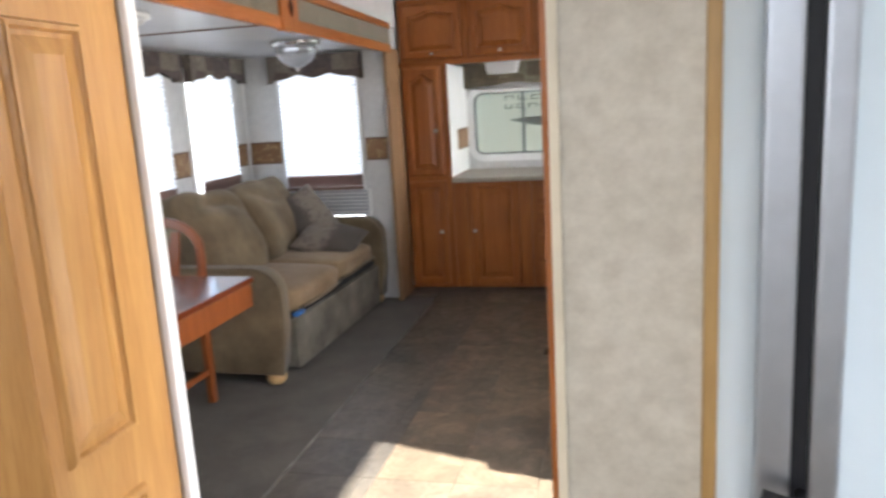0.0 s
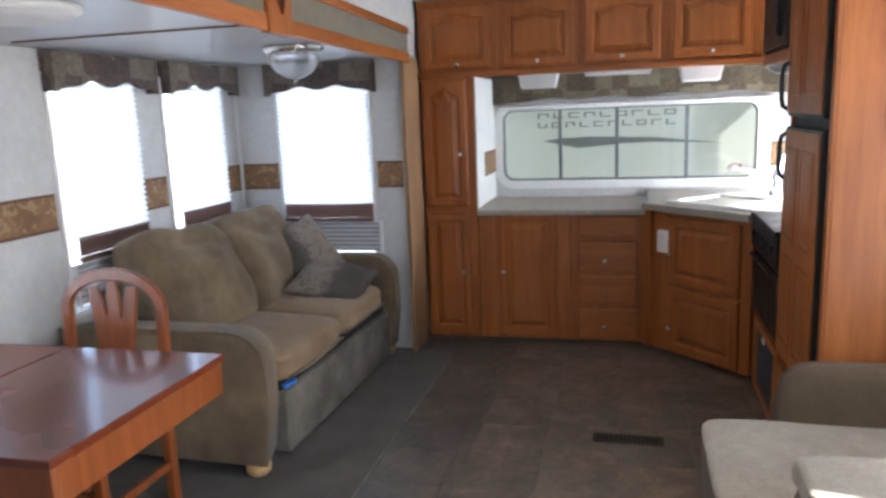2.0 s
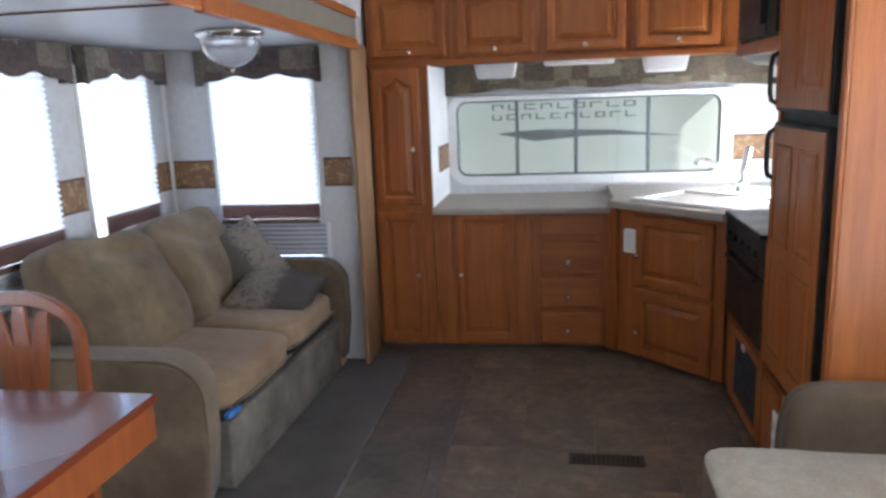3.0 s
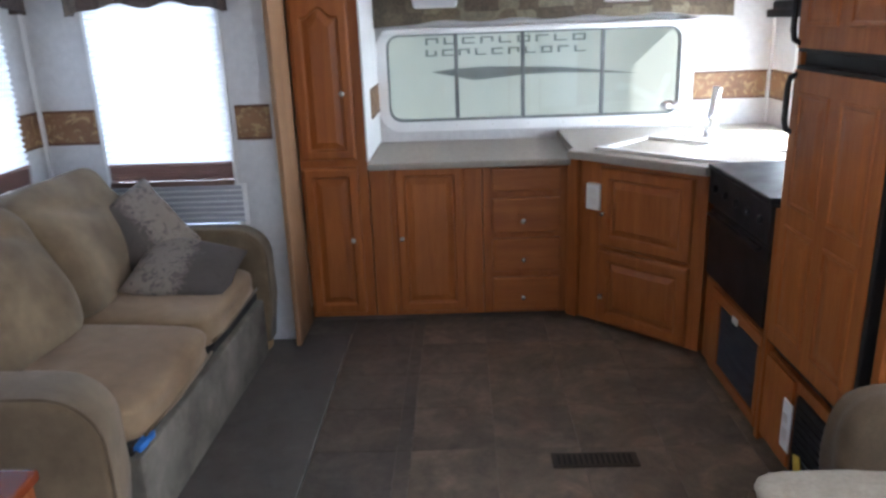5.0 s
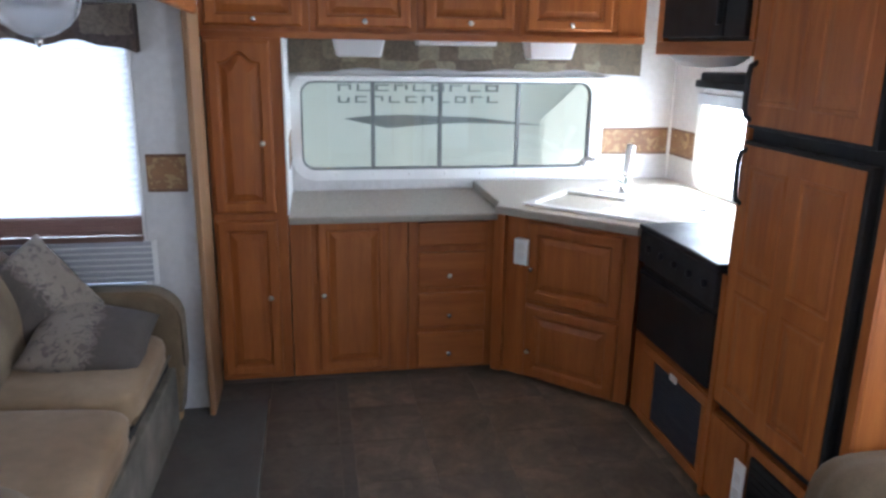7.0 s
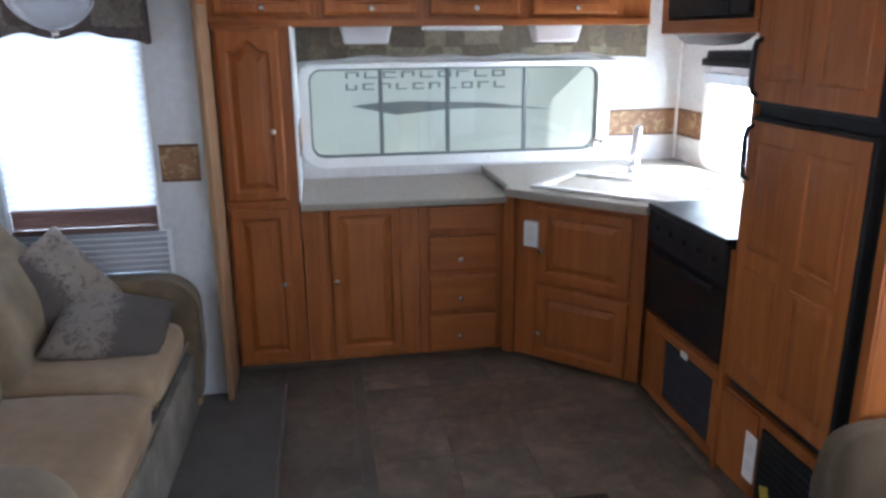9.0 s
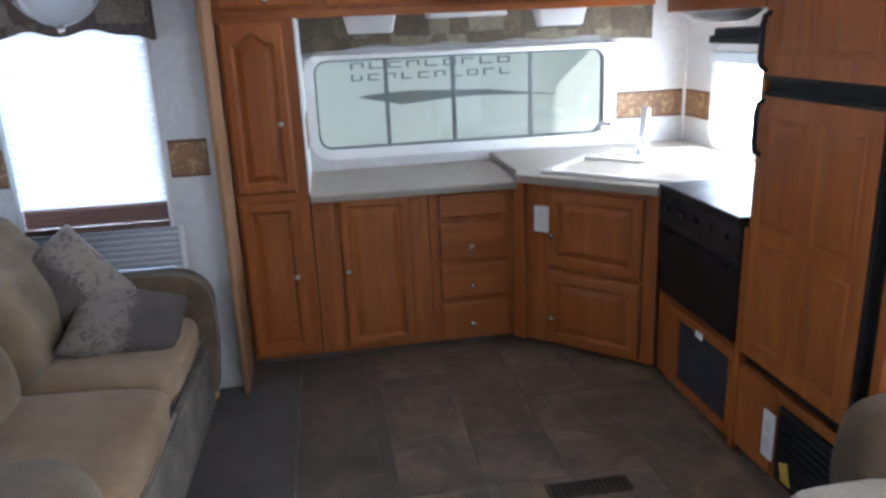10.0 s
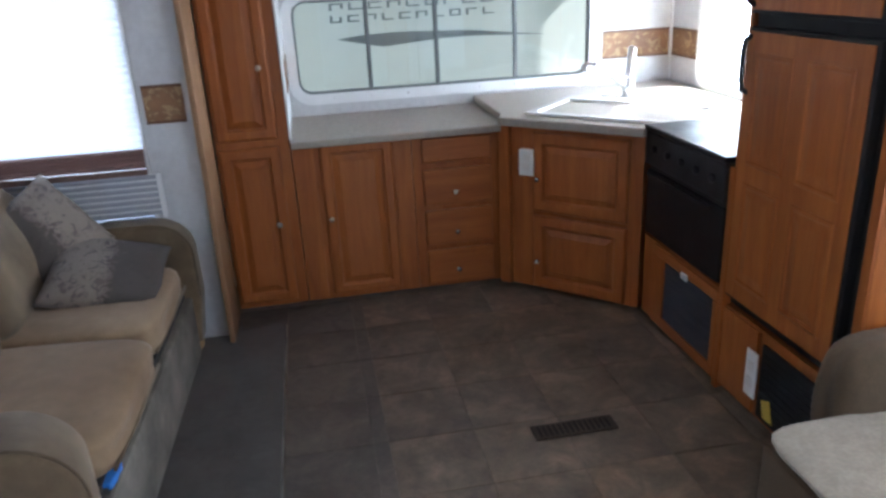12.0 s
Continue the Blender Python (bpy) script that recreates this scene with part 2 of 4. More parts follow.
VALANCE_K = patchwork("kitchen_valance_cloth", [(0.15, 0.12, 0.08), (0.105, 0.085, 0.06), (0.21, 0.18, 0.125), (0.12, 0.095, 0.065)], 0.1)
RECL = cloth("tan_vinyl", (0.085, 0.058, 0.031), (0.125, 0.088, 0.05), 160, 4, 0.1)
THROW = cloth("cream_throw", (0.27, 0.235, 0.18), (0.37, 0.335, 0.265), 90, 3, 0.2, 0.8)
CARPET = cloth("grey_blue_carpet", (0.066, 0.058, 0.05), (0.112, 0.099, 0.085), 300, 5, 0.1, 0.6)
VINYL = stone_vinyl("slate_vinyl", [(0.085, 0.07, 0.055), (0.145, 0.117, 0.088), (0.26, 0.2, 0.145)])
FASCIA = cloth("woven_inset", (0.12, 0.1, 0.066), (0.19, 0.16, 0.11), 260, 6)
# same slate print in darker tones, for one band of tiles
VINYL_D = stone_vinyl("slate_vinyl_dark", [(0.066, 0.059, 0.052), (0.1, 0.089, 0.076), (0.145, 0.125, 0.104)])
JOINT = plain("joint", (0.2, 0.175, 0.145), 0.7, vary=0.5, scale=3.0)
SHADE = see_through("pleated_shade", (0.85, 0.83, 0.82), (0.9, 0.88, 0.88), 0.62)
SHADE_B = see_through("shade_brown", (0.2, 0.12, 0.095), (0.22, 0.12, 0.095), 0.2)
GUARD = see_through("pale_guard", (0.445, 0.452, 0.405), (0.55, 0.56, 0.5), 0.6)
FROST = see_through("frosted_glass", (0.6, 0.65, 0.68), (0.78, 0.84, 0.88), 0.52)
PRINT = plain("grey_print", (0.14, 0.155, 0.145), 0.6)
PANE = glass("window_glass", (0.99, 1.0, 0.99))
LAMPGLASS = glass("lamp_glass", (0.97, 0.97, 0.97), 0.25)
DIFFUSER = see_through("white_diffuser", (0.85, 0.85, 0.85), (0.85, 0.85, 0.85), 0.4)
BLUE = plain("blue_plastic", (0.03, 0.16, 0.5), 0.4)
YELLOW = plain("yellow_tag", (0.6, 0.45, 0.06), 0.5)
BROWN = plain("border_edge", (0.12, 0.055, 0.025), 0.6)
# near-black; as gap fill its shade is put into the colour
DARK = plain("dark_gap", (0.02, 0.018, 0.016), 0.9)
GROUND = plain("dry_ground", (0.3, 0.27, 0.22), 0.9, vary=0.25, scale=0.8)


# ---- shapes ----
def box_bm(x0, y0, z0, x1, y1, z1, bevel=0.0, seg=2, bm=None):
    out = bmesh.new() if bm is None else bm
    b = bmesh.new()
    bmesh.ops.create_cube(b, size=1.0, matrix=Matrix.Translation(((x0 + x1) / 2, (y0 + y1) / 2, (z0 + z1) / 2)) @ Matrix.Diagonal((abs(x1 - x0), abs(y1 - y0), abs(z1 - z0), 1)))
    if bevel:
        bmesh.ops.bevel(b, geom=b.edges[:], offset=bevel, segments=seg, profile=0.6, affect="EDGES")
    join(out, b)
    return out


def join(bm, other, m=None):
    """Adds another bmesh to bm and frees it."""
    tmp = bpy.data.meshes.new("tmp")
    if m is not None:
        bmesh.ops.transform(other, matrix=m, verts=other.verts[:])
    other.to_mesh(tmp)
    other.free()
    bm.from_mesh(tmp)
    bpy.data.meshes.remove(tmp)
    return bm


def lathe_bm(profile, seg=28, m=None):
    """Turns (radius, z) pairs about z."""
    b = bmesh.new()
    rings = []
    for r, z in profile:
        rings.append([b.verts.new((max(r, 1e-4) * math.cos(2 * math.pi * i / seg), max(r, 1e-4) * math.sin(2 * math.pi * i / seg), z)) for i in range(seg)])
    for p, q in zip(rings, rings[1:]):
        for i in range(seg):
            b.faces.new((p[i], p[(i + 1) % seg], q[(i + 1) % seg], q[i]))
    b.faces.new(rings[0][::-1])
    b.faces.new(rings[-1])
    bmesh.ops.recalc_face_normals(b, faces=b.faces[:])
    if m is not None:
        bmesh.ops.transform(b, matrix=m, verts=b.verts[:])
    return b


def prism_bm(points, depth, bevel=0.0):
    """A flat outline in x and z, given depth along y from 0."""
    b = bmesh.new()
    lo = [b.verts.new((x, 0, z)) for x, z in points]
    hi = [b.verts.new((x, depth, z)) for x, z in points]
    b.faces.new(lo)
    b.faces.new(hi[::-1])
    for i in range(len(points)):
        j = (i + 1) % len(points)
        b.faces.new((lo[j], lo[i], hi[i], hi[j]))
    bmesh.ops.recalc_face_normals(b, faces=b.faces[:])
    if bevel:
        bmesh.ops.bevel(b, geom=b.edges[:], offset=bevel, segments=2, profile=0.6, affect="EDGES")
    return b


def soft_bm(sx, sy, sz, power=5.0, n=10, dents=0.0, seed=0.0, crown=0.0):
    """A stuffed block, rounded like upholstery, centred on its middle."""
    b = bmesh.new()
    bmesh.ops.create_cube(b, size=2.0)
    bmesh.ops.subdivide_edges(b, edges=b.edges[:], cuts=n, use_grid_fill=True)
    for v in b.verts:
        c = v.co
        k = (abs(c.x) ** power + abs(c.y) ** power + abs(c.z) ** power) ** (1 / power)
        d = c / k
        rise = crown * (1 - d.x * d.x) * (1 - d.y * d.y) * (1 if d.z > 0 else 0)
        w = noise.noise(Vector((d.x * 1.7 + seed, d.y * 1.7, d.z * 1.7))) * dents
        v.co = Vector((d.x * sx / 2 * (1 + w), d.y * sy / 2 * (1 + w), d.z * sz / 2 * (1 + w) + rise))
    bmesh.ops.recalc_face_normals(b, faces=b.faces[:])
    return b


def tube_bm(points, r, seg=10, closed=False):
    """A round bar through points."""
    b = bmesh.new()
    pts = [Vector(p) for p in points]
    rings = []
    for i, p in enumerate(pts):
        a, c = pts[max(i - 1, 0)], pts[min(i + 1, len(pts) - 1)]
        way = (c - a).normalized()
        side = way.orthogonal().normalized() if not rings else (side - way * side.dot(way)).normalized()
        up = way.cross(side)
        rings.append([b.verts.new(p + r * (math.cos(2 * math.pi * k / seg) * side + math.sin(2 * math.pi * k / seg) * up)) for k in range(seg)])
    for p, q in zip(rings, rings[1:]):
        for k in range(seg):
            b.faces.new((p[k], p[(k + 1) % seg], q[(k + 1) % seg], q[k]))
    b.faces.new(rings[0][::-1])
    b.faces.new(rings[-1])
    bmesh.ops.recalc_face_normals(b, faces=b.faces[:])
    return b


def outline(w, h, inset, arch, n=17):
    """Rectangle w x h, inset, whose top edge rises to a cathedral arch."""
    pts = [(inset, inset), (w - inset, inset), (w - inset, inset + (h - 2 * inset) * 0.5)]
    for i in range(n):
        u = i / (n - 1)
        rise = (0.5 - 0.5 * math.cos(2 * math.pi * min(max((u - 0.12) / 0.76, 0), 1)))
        pts.append((w - inset - u * (w - 2 * inset), h - inset - arch * (1 - rise)))
    pts.append((inset, inset + (h - 2 * inset) * 0.5))
    return pts


def panel_bm(w, h, t=0.02, frame_w=0.05, arch=0.0):
    """A raised-panel door standing in x and z, its face towards -y at y=0, t thick."""
    b = bmesh.new()
    steps = [(0, t, 0), (0, 0.011, 0), (0.004, 0.004, 0), (0.013, 0, 0), (frame_w - 0.006, 0, arch), (frame_w + 0.002, t * 0.3, arch), (frame_w + 0.005, t * 0.75, arch), (frame_w + 0.013, t * 0.75, arch), (frame_w + 0.04, t * 0.08, arch)]
    rings = []
    for inset, y, a in steps:
        rings.append([b.verts.new((x, y, z)) for x, z in outline(w, h, inset, a)])
    for p, q in zip(rings, rings[1:]):
        for i in range(len(p)):
            j = (i + 1) % len(p)
            b.faces.new((p[i], p[j], q[j], q[i]))
    b.faces.new(rings[-1])
    b.faces.new(rings[0][::-1])
    bmesh.ops.recalc_face_normals(b, faces=b.faces[:])
    return b


def part(name, bm, material, parent=None, label="", m=None, smooth=False):
    """Links a bmesh as one mesh object under a thing or part; m is its pose in the parent."""
    me = bpy.data.meshes.new(name)
    bm.to_mesh(me)
    bm.free()
    me.materials.append(material)
    if smooth:
        for f in me.polygons:
            f.use_smooth = True
    ob = new(name, me)
    if parent is not None:
        ob.parent = parent
    if m is not None:
        ob.matrix_basis = m
    return tagged(ob, label)


def thing(name, m, label, category, group="", kind=""):
    ob = new(name)
    ob.matrix_basis = m
    ob.empty_display_size = 0.1
    return tagged(ob, label, category, group, kind)


def fixed(name, bm, material, label, category):
    return tagged(part(name, bm, material), label, category, kind="structure")


def knob(parent, x, z, y=0.0, r=0.013):
    prof = [(0.006, 0), (0.006, 0.01), (r * 0.8, 0.013), (r, 0.018), (r * 0.9, 0.024), (r * 0.4, 0.027)]
    return part("knob", lathe_bm(prof, 16), STEEL, parent, "round nickel knob", pose(x, y, z, 90, 0, 0), True)


def door(parent, name, x, z, w, h, mat_=None, arch=0.0, frame_w=0.05, knob_at=None, y=0.0):
    d = part(name, panel_bm(w, h, 0.02, frame_w, arch), mat_ or OAK, parent, "", pose(x, y, z))
    if knob_at:
        knob(d, knob_at[0], knob_at[1])
    return d


# ---- setting ----
XR, YR, XL, XS, YE, ZC, ZS = 2.12, 5.86, -0.42, -1.52, 5.0, 2.1, 1.755
YF = 5.215
T = 0.05


def wall_with_holes(name, axis, at, a0, a1, z0, z1, holes, material, label, out):
    """A wall in the plane axis = at, thick towards out, with real openings (a0, a1, z0, z1)."""
    b = bmesh.new()
    As = sorted({a0, a1, *[v for h in holes for v in h[:2]]})
    Zs = sorted({z0, z1, *[v for h in holes for v in h[2:]]})
    for i in range(len(As) - 1):
        for k in range(len(Zs) - 1):
            ca, cz = (As[i] + As[i + 1]) / 2, (Zs[k] + Zs[k + 1]) / 2
            if any(h[0] < ca < h[1] and h[2] < cz < h[3] for h in holes):
                continue
            lo, hi = sorted((at, at + out))
            if axis == "x":
                box_bm(lo, As[i], Zs[k], hi, As[i + 1], Zs[k + 1], bm=b)
            else:
                box_bm(As[i], lo, Zs[k], As[i + 1], hi, Zs[k + 1], bm=b)
    bmesh.ops.remove_doubles(b, verts=b.verts[:], dist=1e-5)
    return fixed(name, b, material, label, "wall")


WIN_A, WIN_B, WIN_C = (3.46, 3.98, 0.63, 1.64), (4.25, 4.77, 0.63, 1.64), (2.15, 2.98, 0.72, 1.64)
WIN_E = (-1.23, -0.66, 0.60, 1.64)
WIN_R = (0.0, 1.62, 0.945, 1.42)
WIN_K = (4.85, 5.5, 0.92, 1.38)
# opening added for side fill, out of view
WIN_ADDED = (2.40, 3.34, 1.2, 1.95)
ENTRY = (1.32, 2.2, 0.0, 1.9)

wall_with_holes("wall_slide", "x", XS, 1.6, YE + T, 0.0, ZS, [WIN_A, WIN_B, WIN_C], WALL, "white vinyl-faced wall of the slide-out", -T)
wall_with_holes("wall_slide_end", "y", YE, XS, XL - 0.01, 0.0, ZS, [WIN_E], WALL, "white vinyl-faced end wall of the slide-out", T)
wall_with_holes("wall_slide_front", "y", 1.6, XS, XL - 0.01, 0.0, ZS, [], WALL, "plain white end wall of the slide-out", -T)
wall_with_holes("wall_rear", "y", YR, XL - 0.1, XR + T, 0.0, ZC, [WIN_R], WALL, "white vinyl-faced rear wall behind the kitchen", T)
wall_with_holes("wall_side", "x", XR, -1.5, YR, 0.0, ZC, [WIN_K, WIN_ADDED, ENTRY], WALL, "white vinyl-faced outer wall with windows and the entry", T)
wall_with_holes("wall_over_slide", "x", XL, 1.6, 5.22, 1.9, ZC, [], WALL, "white wall strip above the slide-out opening", -0.06)
wall_with_holes("wall_pantry_side", "x", XL - 0.03, YE + T, YR, 0.0, ZC, [], WALL, "white wall beside the pantry", -T)
wall_with_holes("wall_hall", "x", XL, -1.5, 1.6, 0.0, ZC, [], WALL, "plain white wall of the hall", -0.06)
wall_with_holes("wall_back", "y", -1.5, XL, XR, 0.0, ZC, [], WALL, "plain wall closing the hall", -T)

# ceiling hole cut for the added hall fill, out of view
HALL_FILL_HOLE = (0.5, 1.4, -1.4, -0.6)
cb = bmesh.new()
cxs, cys = sorted({XL - 0.12, XR + 0.1, *HALL_FILL_HOLE[:2]}), sorted({-1.6, YR + 0.1, *HALL_FILL_HOLE[2:]})
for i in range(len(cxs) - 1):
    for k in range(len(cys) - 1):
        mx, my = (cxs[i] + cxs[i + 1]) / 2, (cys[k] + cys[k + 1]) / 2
        if not (HALL_FILL_HOLE[0] < mx < HALL_FILL_HOLE[1] and HALL_FILL_HOLE[2] < my < HALL_FILL_HOLE[3]):
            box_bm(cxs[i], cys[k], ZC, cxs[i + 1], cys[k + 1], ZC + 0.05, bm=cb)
bmesh.ops.remove_doubles(cb, verts=cb.verts[:], dist=1e-5)
fixed("ceiling", cb, CEIL, "white panelled ceiling", "ceiling")
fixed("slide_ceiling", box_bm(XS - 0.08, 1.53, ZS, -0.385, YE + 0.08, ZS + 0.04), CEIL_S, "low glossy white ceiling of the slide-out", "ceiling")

floor = fixed("floor", box_bm(XL - 0.05, -1.55, -0.08, XR + T, YR + T, -0.004), JOINT, "brown slate-look vinyl floor of large tiles", "floor")
fixed("slide_floor", box_bm(XS - T, 1.55, -0.06, -0.18, YE + T, 0.003), CARPET, "dark grey worn carpet of the slide-out", "carpet")
fixed("floor_strip", box_bm(-0.181, 1.6, -0.01, -0.174, 4.9, 0.004, 0.001), STRIP, "thin worn metal strip along the carpet edge", "trim")
fixed("ground", box_bm(-400, -400, -0.95, 400, 400, -0.85), GROUND, "dry open ground outside", "ground")


# ---- windows ----
def shaded_window(name, axis, at, a0, a1, z0, z1, out, drop, label):
    """Window with a slim white frame, a pane and a pleated shade let down in front of it."""
    w, h = a1 - a0, z1 - z0
    if axis == "x":
        m = Matrix.Translation((at, a0, z0)) @ Matrix.Rotation(radians(90), 4, "Z")
    else:
        m = Matrix.Translation((a0, at, z0))
    t = thing(name, m, label, "window", kind="structure")
    for x0, x1, q0, q1 in ((-0.02, w + 0.02, -0.025, 0.0), (-0.02, w + 0.02, h, h + 0.025), (-0.02, 0.0, 0.0, h), (w, w + 0.02, 0.0, h)):
        part("window_frame", box_bm(x0, -0.014, q0, x1, 0.03, q1, 0.004), TRIMW, t)
    p = part("pane", box_bm(0, 0.036, 0, w, 0.04, h), PANE, t)
    p.visible_shadow = False
    return t


def pleated_shade(axis, at, a0, a1, z0, z1, label, stack=0.095, back=False):
    """Pleated shade: folded sheet, brown gathered stack at its foot and a bottom rail."""
    w = a1 - a0
    m = Matrix.Translation((at, a0, z0)) @ Matrix.Rotation(radians(90), 4, "Z") if axis == "x" else Matrix.Translation((a0, at, z0))
    if back:
        m = Matrix.Translation((at, a1, z0)) @ Matrix.Rotation(radians(-90), 4, "Z")
    t = thing("pleated_shade", m, label, "window shade", "shades of the slide-out")

    def folds(lo, hi, pitch, deep):
        b = bmesh.new()
        n = max(2, int((hi - lo) / pitch) * 2)
        rows = []
        for i in range(n + 1):
            z = lo + (hi - lo) * i / n
            y = -0.03 - (deep if i % 2 else 0)
            e = 0.007 if i % 2 else 0
            rows.append([b.verts.new((x, y + 0.004 * noise.noise(Vector((x * 3, z * 9, a0))), z)) for x in (-e, w * 0.33, w * 0.66, w + e)])
        for p, q in zip(rows, rows[1:]):
            for i in range(3):
                b.faces.new((p[i], p[i + 1], q[i + 1], q[i]))
        return b

    part("shade_sheet", folds(stack, z1 - z0, 0.026, 0.014), SHADE, t, "white translucent pleats")
    part("gathered_band", folds(0.012, stack, 0.012, 0.02), SHADE_B, t, "brown gathered pleats")
    part("bottom_rail", box_bm(-0.004, -0.055, -0.012, w + 0.004, -0.03, 0.012, 0.004), SHADE_B, t, "pale brown rail")
    return t


def valance(axis, at, a0, a1, z0, z1, label, material=None, scallop=0.05, deep=0.07, humps=3):
    """Padded cloth valance: a board front with a scalloped lower edge and two returns."""
    w, h = a1 - a0, z1 - z0
    m = Matrix.Translation((at, a0, z0)) @ Matrix.Rotation(radians(90), 4, "Z") if axis == "x" else Matrix.Translation((a0, at, z0))
    t = thing("valance", m, label, "valance", "window valances")
    n = 36

    def low(u):
        edge = max(0.0, 1 - min(u, 1 - u) / 0.16)
        return scallop * (1 - edge) * (0.75 + 0.25 * math.cos(2 * math.pi * humps * u)) - 0.0

    pts = [(w * i / n, low(i / n)) for i in range(n + 1)] + [(w, h), (0, h)]
    b = prism_bm(pts, 0.018, 0.0)
    bmesh.ops.transform(b, matrix=Matrix.Translation((0, -deep, 0)), verts=b.verts[:])
    part("front", b, material or VALANCE, t)
    for x in (0.0, w - 0.012):
        part("return", box_bm(x, -deep + 0.018, 0.004, x + 0.012, -0.002, h), material or VALANCE, t)
    return t


SLIDE_X, END_Y = XS + 0.002, YE - 0.002
for nm, wv in (("window_1", WIN_A), ("window_2", WIN_B), ("window_3", WIN_C)):
    shaded_window(nm, "x", XS, *wv, -1, 0, "white-framed slide-out window over the seating" if nm != "window_3" else "white-framed slide-out window beside the table")
shaded_window("window_4", "y", YE, *WIN_E, 1, 0, "white-framed window in the end wall")
pleated_shade("x", SLIDE_X, WIN_A[0] + 0.03, WIN_A[1] - 0.0, 0.86, 1.62, "white pleated shade let down, glowing with daylight")
pleated_shade("x", SLIDE_X, WIN_B[0] + 0.03, WIN_B[1] - 0.0, 0.86, 1.62, "white pleated shade let down, glowing with daylight")
pleated_shade("x", SLIDE_X, WIN_C[0] + 0.0, WIN_C[1] - 0.03, 1.0, 1.62, "white pleated shade half let down beside the table")
pleated_shade("y", END_Y, WIN_E[0] + 0.015, WIN_E[1] + 0.01, 0.815, 1.62, "white pleated shade on the end wall, glowing with daylight")
valance("x", SLIDE_X, 3.44, 4.14, 1.575, 1.745, "brown patchwork cloth valance with scalloped hem")
valance("x", SLIDE_X, 4.24, 4.93, 1.575, 1.745, "brown patchwork cloth valance with scalloped hem")
valance("x", SLIDE_X, 2.05, 3.09, 1.575, 1.745, "wide brown patchwork cloth valance beside the table", humps=4)
valance("y", END_Y, -1.285, -0.60, 1.56, 1.745, "brown patchwork cloth valance on the end wall")

# shade added so no direct sun passes the added opening
pleated_shade("x", XR - 0.002, WIN_ADDED[0] + 0.002, WIN_ADDED[1] - 0.002, WIN_ADDED[2] - 0.02, WIN_ADDED[3], "added white pleated shade keeping sun out behind the recliner", back=True)

# slatted casing below each shade, with an open slit of glass under it
def casing(axis, at, a0, a1, label, z=0.655):
    m = Matrix.Translation((at, a0, z)) @ Matrix.Rotation(radians(90), 4, "Z") if axis == "x" else Matrix.Translation((a0, at, z))
    t = thing("shade_casing", m, label, "casing", "casings under the shades")
    w = a1 - a0
    part("board", box_bm(0, -0.02, 0, w, -0.016, 0.185, 0.001), TRIMW, t)
    for i in range(7):
        part("slat", box_bm(0.004, -0.03, 0.004 + i * 0.026, w - 0.004, -0.0205, 0.022 + i * 0.026, 0.006), SLAT_BACKLIT, t)
    for x in (0.0, w - 0.02):
        part("side_clip", box_bm(x, -0.034, -0.01, x + 0.02, -0.0305, 0.187, 0.002), TRIMW, t)


casing("y", YE - 0.002, -1.25, -0.60, "white slatted casing under the end window shade", 0.618)
casing("x", XS + 0.002, 3.45, 4.01, "white slatted casing under a slide-out shade")
casing("x", XS + 0.002, 4.24, 4.80, "white slatted casing under a slide-out shade")


def border(name, axis, at, a0, a1, z0, z1, side):
    lo, hi = sorted((at, at + side * 0.003))
    b = box_bm(lo, a0, z0, hi, a1, z1) if axis == "x" else box_bm(a0, lo, z0, a1, hi, z1)
    ob = fixed(name, b, BORDER, "brown wallpaper border with gold leaves", "wallpaper border")
    for q0, q1 in ((z0 - 0.004, z0 + 0.008), (z1 - 0.008, z1 + 0.004)):
        lo2, hi2 = sorted((at + side * 0.003, at + side * 0.0045))
        b = box_bm(lo2, a0, q0, hi2, a1, q1) if axis == "x" else box_bm(a0, lo2, q0, a1, hi2, q1)
        part("edge_band", b, BROWN, ob, "dark brown edge")
    return ob


for k, (a0, a1) in enumerate(((1.62, 2.12), (3.02, 3.43), (4.01, 4.22), (4.80, 4.99))):
    border("border_slide_%d" % (k + 1), "x", XS, a0, a1, 1.005, 1.155, 1)
border("border_end_1", "y", YE, -1.50, -1.26, 1.005, 1.155, -1)
border("border_end_2", "y", YE, -0.62, -0.46, 1.005, 1.155, -1)
border("border_rear", "y", YR, 1.70, 2.10, 1.02, 1.165, -1)
border("border_side", "x", XR, 5.53, 5.855, 1.02, 1.165, -1)
border("border_pantry", "x", -0.055, 5.45, 5.84, 1.02, 1.165, 1)

fixed("corner_trim_slide", box_bm(XS, YE - 0.018, 0.0, XS + 0.018, YE - 0.001, ZS, 0.004), TRIMW, "thin white corner strip", "trim")
fixed("corner_trim_rear", box_bm(XR - 0.014, YR - 0.014, 0.88, XR - 0.001, YR - 0.001, ZC, 0.004), TRIMW, "thin white corner strip", "trim")

# ---- slide-out fascia ----
fas = thing("fascia", pose(-0.205, 1.5, 0, 0, 0, 2.7), "oak cornice with grey-green cloth insets above the slide-out", "cornice", kind="structure")
part("bottom_rail", box_bm(-0.022, 0, 1.71, 0, 3.43, 1.765, 0.005), OAK_DEEP, fas)
part("top_rail", box_bm(-0.022, 0, 1.865, 0, 3.43, 1.905, 0.005), OAK_DEEP, fas)
part("inset", box_bm(-0.018, 0, 1.766, -0.009, 1.545, 1.864), FASCIA, fas, "woven grey-green inset")
part("inset", box_bm(-0.018, 1.735, 1.766, -0.009, 3.43, 1.864), FASCIA, fas, "woven grey-green inset")
part("backing", box_bm(-0.2, 0, 1.757, -0.0225, 3.43, 1.90), OAK_DEEP, fas)
